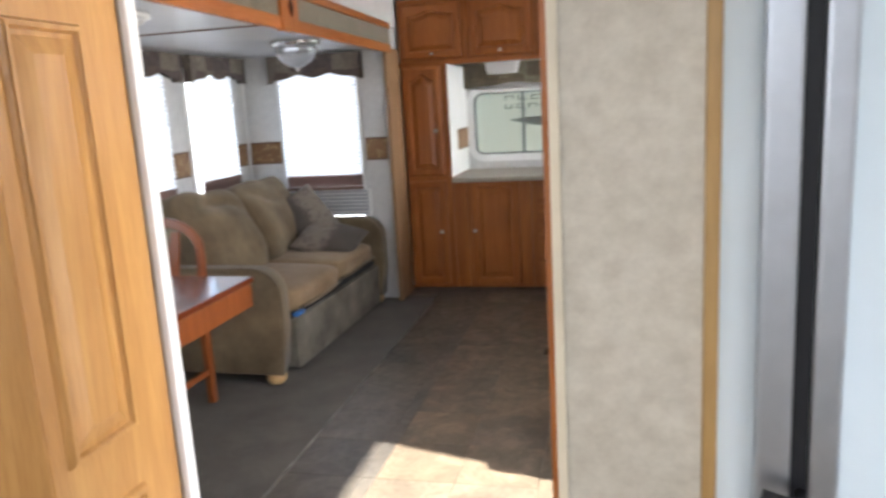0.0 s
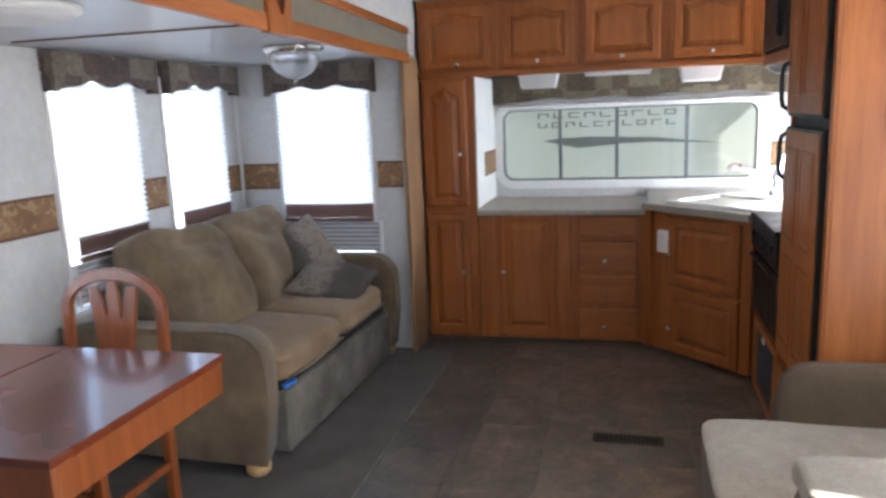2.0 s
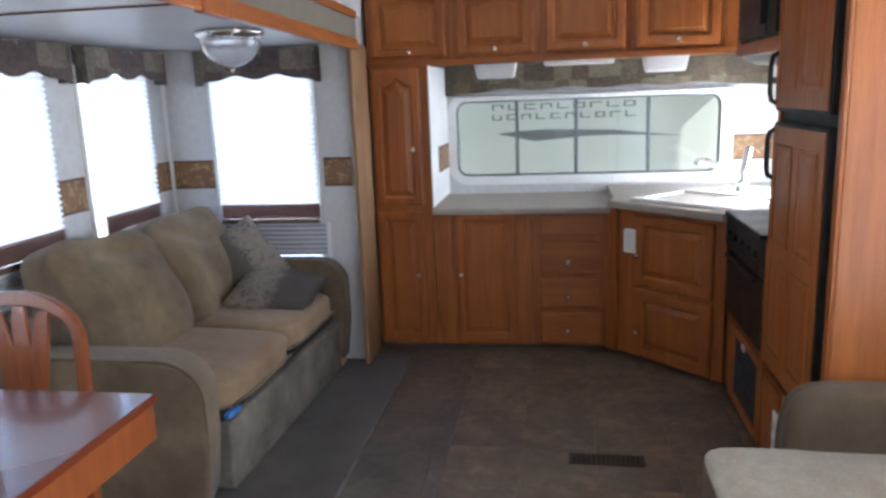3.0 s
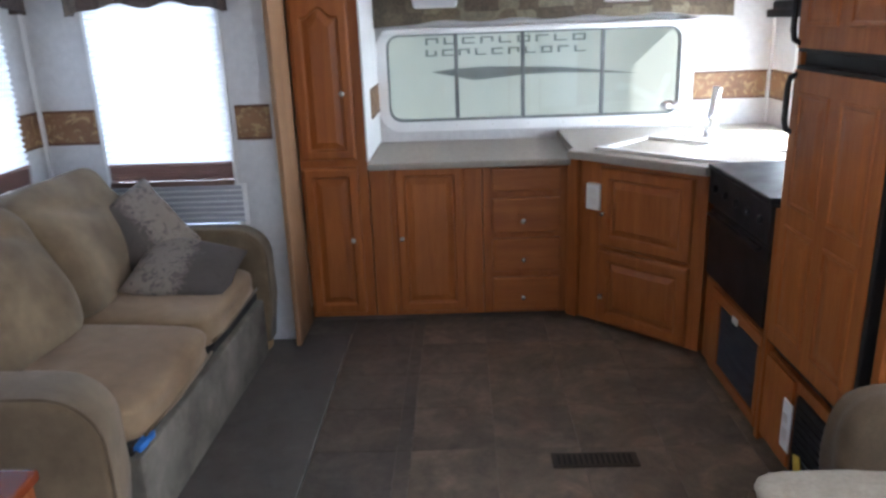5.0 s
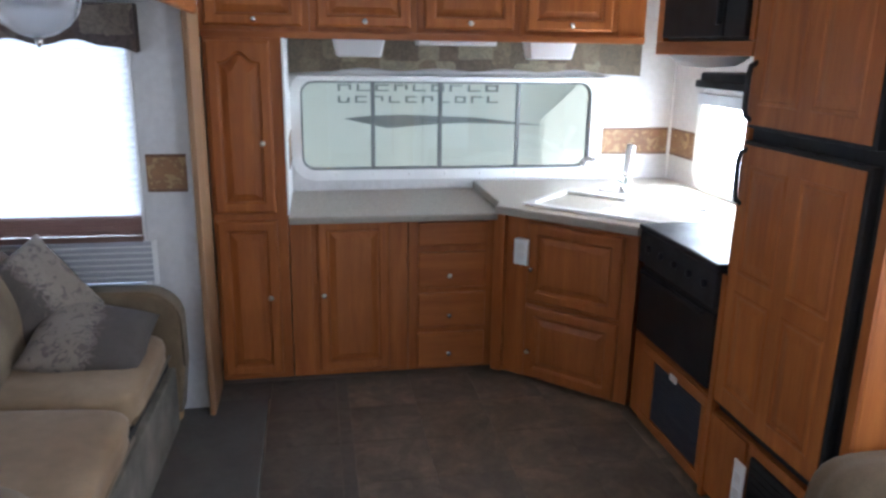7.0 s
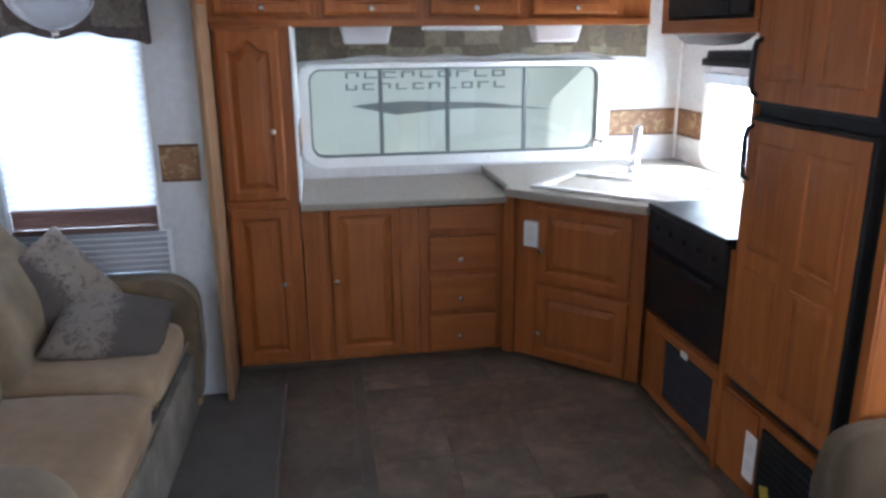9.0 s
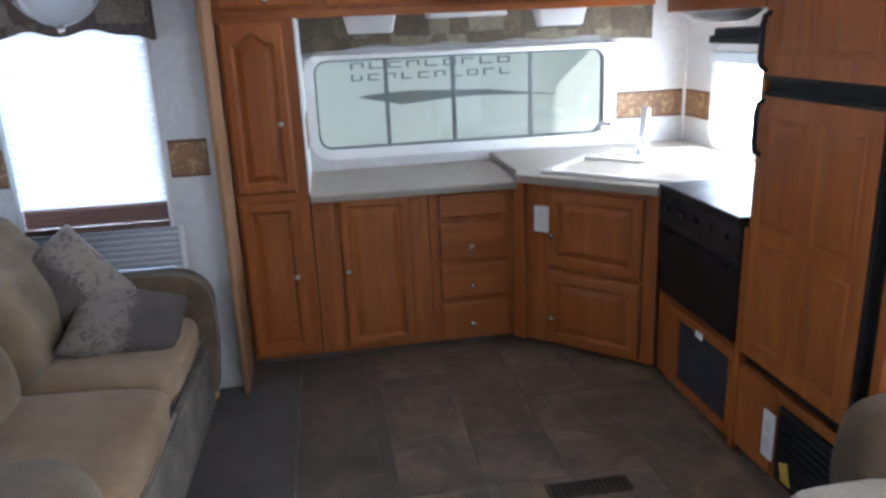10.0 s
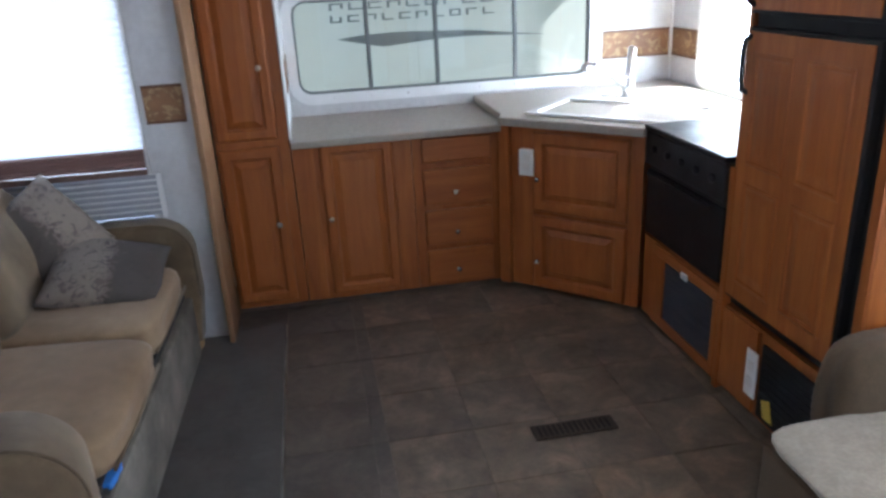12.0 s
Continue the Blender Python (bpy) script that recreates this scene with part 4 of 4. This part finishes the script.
for i in range(7):
    part("screw", lathe_bm([(0.004, 0), (0.004, 0.002)], 10), STEEL, rw, "", pose(0.18 + i * 0.2, -0.018, -0.025, 90, 0, 0))
gd = thing("stone_guard", pose(-0.15, 6.12, 0.80), "pale translucent plastic guard outside the rear window", "window guard")
part("sheet", box_bm(0, 0, 0, 1.98, 0.006, 0.80, 0.002), GUARD, gd)
# unseen flange added to stop sun falling in over the guard
part("top_flange", box_bm(0.0, -0.206, 0.785, 1.98, -0.0005, 0.80, 0.003), GUARD, gd)
for x in (0.08, 1.86):
    part("hinge_arm", box_bm(x, -0.215, 0.70, x + 0.04, -0.0005, 0.72, 0.003), ALU, gd)
# two rows of model marking as plain stroke shapes, and a long swoosh, in grey
for row, (n, zz) in enumerate(((9, 0.553), (10, 0.488))):
    for i in range(n):
        step = 0.965 / n
        x, bw, hh = 0.356 + i * step, step - 0.03, 0.038
        b = box_bm(x, -0.003, zz, x + 0.014, -0.0005, zz + hh)
        if (i + row) % 3 != 1:
            box_bm(x + 0.0142, -0.003, zz + hh - 0.008, x + bw, -0.0005, zz + hh, bm=b)
        if (i + row) % 3 != 0:
            box_bm(x + 0.0142, -0.003, zz, x + bw, -0.0005, zz + 0.008, bm=b)
        if (i * 2 + row) % 5 < 2:
            box_bm(x + bw - 0.014, -0.003, zz + 0.0082, x + bw, -0.0005, zz + hh - 0.0082, bm=b)
        part("print_bar", b, PRINT, gd)
sw = [(0.386, 0.398), (0.52, 0.414), (0.72, 0.421), (1.15, 0.405), (1.6, 0.355), (1.15, 0.372), (0.95, 0.368), (0.64, 0.343)]
b = prism_bm(sw, 0.002)
bmesh.ops.transform(b, matrix=Matrix.Translation((0, -0.003, 0)), verts=b.verts[:])
part("print_swoosh", b, PRINT, gd, "grey tapering swoosh")

kw = thing("window_6", Matrix.Translation((XR, 5.5, 0.92)) @ Matrix.Rotation(radians(-90), 4, "Z"), "bright side window over the kitchen corner", "window", kind="structure")
part("window_frame", ring_bm(0.65, 0.46, 0.07, 0.045, -0.016, -0.001), TRIMW, kw)
pk = part("pane", box_bm(0, 0.03, 0, 0.65, 0.034, 0.46), PANE, kw)
pk.visible_shadow = False

part("raised_blind", box_bm(0.0, -0.05, 0.41, 0.65, -0.018, 0.47, 0.006), ALU, kw, "grey raised blind")

# floor register
reg = thing("floor_register", pose(0.69, 3.86, 0.002), "dark metal floor heating register", "floor vent")
part("frame", box_bm(0, 0, 0, 0.30, 0.085, 0.006, 0.003), BRONZE, reg)
for i in range(14):
    x = 0.018 + i * 0.0192
    part("slat", box_bm(x, 0.014, 0.0062, x + 0.008, 0.071, 0.009), DARK, reg)

# ---- sofa ----
def back_pad(sx, sy, sz, seed):
    """A boxed back cushion: square corners, a full belly low down, a thin slack top that folds over."""
    b = soft_bm(sx, sy, sz, 9.0, 22)
    for v in b.verts:
        h, u = v.co.z / sz + 0.5, 2 * v.co.y / sy
        belly = 1.0 - 0.42 * h ** 2.2 + 0.16 * math.sin(math.pi * h)
        front = v.co.x > 0
        v.co.x = v.co.x * belly * (1 - 0.10 * u ** 4) - 0.055 * h ** 3
        w = noise.noise(Vector((v.co.y * 4 + seed, v.co.z * 6, seed)))
        fold = math.exp(-((h - 0.78 - 0.06 * math.sin(3 * u + seed)) / 0.06) ** 2)
        v.co.x += (0.028 * w - 0.04 * fold * (1 - u * u)) if front else 0.0
        v.co.z += 0.022 * h * w - 0.03 * h * u ** 6 + 0.012 * h
    return b


def sofa():
    t = thing("sofa", pose(-0.52, 4.85, 0, 0, 0, -1.6) @ pose(0.52, -4.85, 0), "olive-tan velour two-seat sofa bed with rounded arms", "sofa")
    y0, y1, xf, xb = 3.28, 4.965, -0.515, XS + 0.06

    def arm(ya, yb, xf, slant=0.0, drop=0.0):
        n, pts = 10, []
        w, top = yb - ya, 0.615
        prof = [(xf - 0.02, 0.06), (xf + 0.008, 0.28)]
        for i in range(n + 1):
            a = radians(0 + 90 * i / n)
            prof.append((xf - 0.15 + 0.156 * math.cos(a), top - 0.14 + 0.14 * math.sin(a)))
        prof += [(xb + 0.1, top), (xb + 0.02, top - 0.02), (xb + 0.02, 0.06)]
        b = prism_bm(prof, w, 0.0)
        bmesh.ops.bevel(b, geom=[e for e in b.edges if abs(e.verts[0].co.y - e.verts[1].co.y) < 1e-6], offset=0.022, segments=4, profile=0.5, affect="EDGES")
        for v in b.verts:
            f = v.co.y / w
            if v.co.x > xf - 0.32:
                v.co.x -= slant * f ** 1.5
            v.co.z -= drop * f * max(0.0, (v.co.z - 0.3) / 0.315)
        a_ = part("arm", b, SOFA, t, "rounded velour arm", pose(0, ya, 0), True)
        edge = [(x, -0.001, z) for x, z in prof[1:n + 5]]
        part("piping", tube_bm(edge, 0.0045, 8), SOFA, a_, "", pose(0, 0.008, 0), True)

    arm(y0, y0 + 0.245, xf + 0.02, 0.08, 0.03)
    arm(y1 - 0.13, y1, xf + 0.005)
    ya, yb = y0 + 0.247, y1 - 0.132
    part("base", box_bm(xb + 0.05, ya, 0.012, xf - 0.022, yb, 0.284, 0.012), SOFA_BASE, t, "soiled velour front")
    # dark box stands in for the shade between base and cushions
    part("bed_frame", box_bm(xb + 0.08, ya + 0.01, 0.2865, xf - 0.05, yb - 0.01, 0.318, 0.003), DARK, t, "dark box painted as the shaded gap under the seat")
    part("back", box_bm(xb + 0.005, ya, 0.06, xb + 0.17, yb, 0.70, 0.03, 3), SOFA, t)
    half = (yb - ya) / 2
    for k in range(2):
        yc = ya + half * (k + 0.5)
        b = soft_bm(0.70, half - 0.004, 0.145, 7, 14, 0.03, 3.1 + k, 0.012)
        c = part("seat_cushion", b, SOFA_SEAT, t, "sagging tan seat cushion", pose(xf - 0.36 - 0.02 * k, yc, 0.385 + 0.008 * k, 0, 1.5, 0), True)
        part("piping", tube_bm([(0.345, -half / 2 + 0.04, -0.035), (0.352, 0, -0.032), (0.345, half / 2 - 0.04, -0.035)], 0.006), SOFA, c, "", None, True)
        b = back_pad(0.27, half + 0.01, 0.53, 7.7 + k * 3)
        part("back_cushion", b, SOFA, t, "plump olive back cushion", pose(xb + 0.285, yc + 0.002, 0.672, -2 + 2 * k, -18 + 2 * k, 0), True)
    for y in (y0 + 0.065, y1 - 0.07):
        part("foot", lathe_bm([(0.035, 0.003), (0.05, 0.02), (0.052, 0.045), (0.04, 0.062)], 24), PALEWOOD, t, "pale turned wooden foot", pose(xf - 0.07, y, 0), True)
        part("foot", lathe_bm([(0.035, 0.003), (0.05, 0.02), (0.052, 0.045), (0.04, 0.062)], 24), PALEWOOD, t, "pale turned wooden foot", pose(xb + 0.1, y, 0), True)
    return t


sofa()
tagged(part("blue_bag", soft_bm(0.04, 0.1, 0.022, 4, 5, 0.2, 2), BLUE, None, "", pose(-0.592, 3.60, 0.301, 0, 0, -4), True), "blue plastic bag poking out under the sofa seat", "bag")


def cushion(m, side, deep, seed, label):
    """A square stuffed pillow with pinched corners and a sewn edge."""
    b = bmesh.new()
    n = 18
    grids = []
    for way in (1, -1):
        g = []
        for i in range(n + 1):
            row = []
            for k in range(n + 1):
                u, w = 2 * i / n - 1, 2 * k / n - 1
                pull = 1 - 0.07 * (1 - w * w) * abs(u) ** 3
                pull2 = 1 - 0.07 * (1 - u * u) * abs(w) ** 3
                puff = ((1 - u * u) * (1 - w * w)) ** 0.42
                dent = 1 + 0.22 * noise.noise(Vector((u * 1.6 + seed, w * 1.6, way + seed)))
                row.append(b.verts.new((u * side / 2 * pull, w * side / 2 * pull2, way * (deep / 2 * puff * dent + 0.002))))
            g.append(row)
        for i in range(n):
            for k in range(n):
                q = (g[i][k], g[i + 1][k], g[i + 1][k + 1], g[i][k + 1])
                b.faces.new(q if way > 0 else q[::-1])
        grids.append(g)
    bmesh.ops.remove_doubles(b, verts=b.verts[:], dist=0.0045)
    bmesh.ops.recalc_face_normals(b, faces=b.faces[:])
    return tagged(part("throw_cushion", b, CUSHION, None, "", m, True), label, "cushion", "cushions on the sofa")


def facing(place, normal, roll):
    """A pose whose z looks along normal, turned by roll degrees about it."""
    z = Vector(normal).normalized()
    x = Vector((0, 0, 1)).cross(z).normalized()
    m = Matrix((x, z.cross(x), z)).transposed().to_4x4()
    return Matrix.Translation(place) @ m @ Matrix.Rotation(radians(roll), 4, "Z")


cushion(facing((-0.785, 4.60, 0.515), (0.24, -0.26, 0.93), 140), 0.43, 0.13, 1.0, "grey leaf-patterned cushion lying flat on the sofa")
cushion(facing((-1.0, 4.71, 0.652), (0.60, -0.60, 0.53), 24), 0.39, 0.13, 5.0, "grey leaf-patterned cushion leaning on the sofa back")

# ---- dinette ----
table = thing("dining_table", pose(-0.45, 2.12, 0), "cherry-stained wooden dining table with a glossy top", "table")
part("tabletop", box_bm(-0.60, 0, 0.655, 0, 0.77, 0.68, 0.006, 3), CHERRY, table)
part("leaf", box_bm(-1.0, 0, 0.655, -0.602, 0.77, 0.68, 0.006, 3), CHERRY, table, "glossy extension leaf")
for x0, y0, x1, y1 in ((-0.99, 0.01, -0.01, 0.03), (-0.99, 0.74, -0.01, 0.76), (-0.03, 0.0305, -0.01, 0.7395), (-0.99, 0.0305, -0.97, 0.7395)):
    part("apron", box_bm(x0, y0, 0.55, x1, y1, 0.654, 0.004), CHERRY_UP, table)
part("pedestal", box_bm(-0.58, 0.30, 0.045, -0.46, 0.47, 0.654, 0.01), CHERRY_UP, table)
part("pedestal_foot", box_bm(-0.59, 0.06, 0.003, -0.45, 0.71, 0.0445, 0.012), CHERRY_UP, table)


def dining_chair(m):
    """Chair facing -y: arched back with three splats."""
    t = thing("dining_chair", m, "cherry-stained wooden chair with an arched slatted back", "chair")
    sw2, sz = 0.20, 0.43
    for sx in (-1, 1):
        part("front_leg", box_bm(sx * 0.205 - 0.018, -0.20, 0.003, sx * 0.205 + 0.018, -0.164, sz - 0.03, 0.005), CHERRY_UP, t)
        b = box_bm(-0.017, -0.02, 0.003, 0.017, 0.02, sz, 0.005)
        part("back_leg", b, CHERRY_UP, t, "", pose(sx * 0.205, 0.19, 0))
        part("stile", box_bm(-0.019, -0.013, sz, 0.019, 0.013, 0.758, 0.003), CHERRY_UP, t, "", pose(sx * 0.205, 0.195, 0.0, -3, 0, 0))
        part("side_stretcher", box_bm(sx * 0.205 - 0.01, -0.165, 0.15, sx * 0.205 + 0.01, 0.172, 0.18, 0.003), CHERRY_UP, t)
        part("side_rail", box_bm(sx * 0.205 - 0.012, -0.165, sz - 0.07, sx * 0.205 + 0.012, 0.172, sz - 0.012, 0.003), CHERRY_UP, t)
    part("front_stretcher", box_bm(-0.186, -0.19, 0.2, 0.186, -0.172, 0.235, 0.003), CHERRY_UP, t)
    part("front_rail", box_bm(-0.186, -0.195, sz - 0.07, 0.168, -0.172, sz - 0.012, 0.003), CHERRY_UP, t)
    part("seat", box_bm(-0.23, -0.22, sz - 0.012, 0.23, 0.2, sz + 0.012, 0.01, 3), CHERRY_UP, t)
    n, out, inn = 20, [], []
    for i in range(n + 1):
        a = math.pi * i / n
        out.append((0.225 * math.cos(a), 0.755 + 0.155 * math.sin(a)))
        inn.append((0.187 * math.cos(a), 0.755 + 0.11 * math.sin(a)))
    b = prism_bm(out + inn[::-1], 0.024, 0.004)
    part("crest", b, CHERRY_UP, t, "arched crest rail", pose(0, 0.183, 0.0, -3, 0, 0))
    for k in (-1, 0, 1):
        pts = []
        for i in range(9):
            u = i / 8
            pts.append((k * (0.03 + 0.055 * u ** 1.5) + (0.021 + 0.012 * math.sin(math.pi * u)), 0.44 + 0.42 * u - abs(k) * 0.02 * u))
        for i in range(8, -1, -1):
            u = i / 8
            pts.append((k * (0.03 + 0.055 * u ** 1.5) - (0.021 + 0.012 * math.sin(math.pi * u)), 0.44 + 0.42 * u - abs(k) * 0.02 * u))
        part("splat", prism_bm(pts, 0.012, 0.002), CHERRY_UP, t, "", pose(0, 0.189, 0.0, -3, 0, 0))
    return t


dining_chair(pose(-1.045, 2.89, 0, 0, 0, 0))

# ---- recliner ----
rc = thing("recliner", pose(1.06, 2.40, 0), "tan upholstered recliner under a cream throw", "armchair")
part("base", box_bm(0.07, 0.222, 0.01, 0.85, 0.79, 0.25, 0.02), RECL, rc)
part("seat", soft_bm(0.72, 0.57, 0.2, 7, 10, 0.03, 1.3, 0.01), RECL, rc, "", pose(0.38, 0.505, 0.31), True)
part("footrest", box_bm(0.012, 0.222, 0.05, 0.068, 0.80, 0.385, 0.018, 3), RECL, rc)
part("throw", soft_bm(0.70, 0.6, 0.03, 9, 12, 0.03, 4.0, 0.006), THROW, rc, "cream knitted throw", pose(0.358, 0.508, 0.412), True)
part("arm", soft_bm(0.70, 0.17, 0.58, 6, 12, 0.03, 0.8), RECL, rc, "padded arm", pose(0.60, 0.878, 0.305), True)
part("arm", soft_bm(0.74, 0.22, 0.56, 6, 12, 0.03, 0.1), RECL, rc, "padded arm", pose(0.52, 0.11, 0.30), True)
part("backrest", soft_bm(0.2, 0.6, 0.5, 5, 12, 0.05, 9.0), RECL, rc, "low padded backrest", pose(0.9, 0.505, 0.5, 0, 8, 0), True)
part("arm_cover", soft_bm(0.56, 0.245, 0.06, 7, 10, 0.03, 2.2), THROW, rc, "cream arm cover", pose(0.44, 0.11, 0.565), True)

# ---- doorway ----
PX0, PX1, PY = 0.985, 1.207, 1.155
fixed("wall_partition", box_bm(PX0 + 0.012, PY - 0.002, 0, PX1, PY + 0.045, ZC), WALL_TAN, "tan wallpapered partition beside the doorway", "wall")
fixed("partition_trim_1", box_bm(PX0 - 0.006, PY - 0.0045, 0, PX0 + 0.0118, PY + 0.053, ZC, 0.003), OAK, "brown oak trim round the partition edge", "trim")
fixed("partition_trim_3", box_bm(PX0 + 0.004, PY - 0.009, 0, PX0 + 0.02, PY - 0.0047, ZC, 0.002), CREAM, "cream strip on the partition edge", "trim")
fixed("partition_trim_2", box_bm(PX1 + 0.0005, PY - 0.008, 0, PX1 + 0.022, PY + 0.053, ZC, 0.004), GOLD, "honey-coloured trim on the partition edge", "trim")
sd = thing("sliding_glass_door", pose(PX1 + 0.023, PY, 0), "frosted glass door in an aluminium frame with a black pull", "door")
part("glass_panel", box_bm(0.0, 0.018, 0.02, 0.0545, 0.024, ZC - 0.02), FROST, sd, "frosted glass")
part("frame_stile", box_bm(0.055, 0.0, 0.003, 0.105, 0.04, ZC - 0.003, 0.006), ALU, sd)
part("gasket", box_bm(0.1055, 0.004, 0.003, 0.13, 0.036, ZC - 0.003, 0.002), BLACK, sd, "black gasket")
part("frame_stile", box_bm(0.1305, 0.0, 0.003, 0.172, 0.04, ZC - 0.003, 0.006), ALU, sd)
part("glass_panel", box_bm(0.1725, 0.018, 0.02, 0.84, 0.024, ZC - 0.02), FROST, sd, "frosted glass")
part("pull", tube_bm([(0.12, -0.001, 0.765), (0.115, -0.03, 0.765), (0.09, -0.038, 0.77), (0.06, -0.034, 0.778)], 0.009), BLACK, sd, "black pull", None, True)

DX, DY = 0.243, 1.245
fixed("wall_doorway", box_bm(XL, DY + 0.008, 0, DX - 0.012, DY + 0.03, ZC), WALL_TAN, "tan wallpapered wall beside the doorway", "wall")
fixed("doorway_trim", box_bm(DX - 0.0118, DY + 0.004, 0, DX + 0.004, DY + 0.034, ZC, 0.003), TRIMW, "pale trim on the doorway edge", "trim")
hd = thing("hall_door", Matrix.Translation((DX - 0.012, DY, 0.02)) @ Matrix.Rotation(radians(90), 4, "Z"), "honey oak folding door of two narrow raised-panel leaves", "door")
LEAF = 0.315
for m_, lab in ((pose(-LEAF, 0, 0), ""), (pose(-LEAF - 0.003, 0, 0) @ Matrix.Rotation(radians(-66), 4, "Z") @ pose(-LEAF, 0, 0), "leaf folded back")):
    lf = part("leaf", box_bm(0.0, 0.0, 0.0, LEAF - 0.001, 0.03, 1.98, 0.004), DOORWOOD, hd, lab, m_)
    for z0, z1 in ((0.08, 0.70), (0.81, 1.51), (1.60, 1.90)):
        part("raised_panel", panel_bm(0.17, z1 - z0, 0.014, 0.012, 0.0), DOORWOOD, lf, "", pose(0.035, -0.0135, z0))
    for z in (0.35, 1.65):
        part("hinge", lathe_bm([(0.006, 0), (0.006, 0.06)], 10), STEEL, lf, "", pose(0.0, 0.034, z))

# entry doorway on the outer wall
en = thing("door_1", pose(XR, 1.32, 0), "white entry door frame with daylight outside", "door", kind="structure")
for y0, y1, z0, z1 in ((-0.03, 0.0, 0.0, 1.93), (0.88, 0.91, 0.0, 1.93), (0.0, 0.88, 1.9, 1.93)):
    part("frame", box_bm(-0.012, y0, z0, 0.06, y1, z1, 0.004), TRIMW, en)
# unseen window added to let fill in from the side
sw6 = thing("added_window", pose(XR, WIN_ADDED[0], WIN_ADDED[2]), "added window behind the recliner, out of view", "window", kind="structure")
for y0, y1, z0, z1 in ((-0.03, 0.0, -0.03, 0.78), (0.94, 0.956, -0.03, 0.78), (0.0, 0.94, 0.75, 0.78), (0.0, 0.94, -0.03, 0.0)):
    part("window_frame", box_bm(-0.012, y0, z0, 0.04, y1, z1, 0.004), TRIMW, sw6)

# ---- floor tiles ----
TILE = 0.305


def tiles(x0, x1, y0, y1, material, name="tile"):
    cache = {}
    x = x0
    while x < x1 - 0.02:
        w = min(TILE, x1 - x)
        y = y0
        while y < y1 - 0.02:
            h = min(TILE, y1 - y)
            key = (round(w, 3), round(h, 3))
            if key not in cache:
                b = box_bm(0.0011, 0.0011, -0.0035, w - 0.0011, h - 0.0011, 0.0)
                me = bpy.data.meshes.new(name)
                b.to_mesh(me)
                b.free()
                me.materials.append(material)
                cache[key] = me
            ob = new(name, cache[key])
            ob.parent = floor
            ob.location = (x, y, 0)
            y += h
        x += w


tiles(0.19, 1.46, -1.5, 5.24, VINYL)
tiles(1.46, XR, -1.5, 3.36, VINYL)
# darker-toned band along the carpet edge
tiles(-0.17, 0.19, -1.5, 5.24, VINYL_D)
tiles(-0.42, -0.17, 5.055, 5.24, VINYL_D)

# skylight frame added round the hall fill, never in view
sk = thing("skylight", pose(0.5, -1.4, ZC), "added white-framed skylight over the hall, holding the fill lamp", "skylight", kind="structure")
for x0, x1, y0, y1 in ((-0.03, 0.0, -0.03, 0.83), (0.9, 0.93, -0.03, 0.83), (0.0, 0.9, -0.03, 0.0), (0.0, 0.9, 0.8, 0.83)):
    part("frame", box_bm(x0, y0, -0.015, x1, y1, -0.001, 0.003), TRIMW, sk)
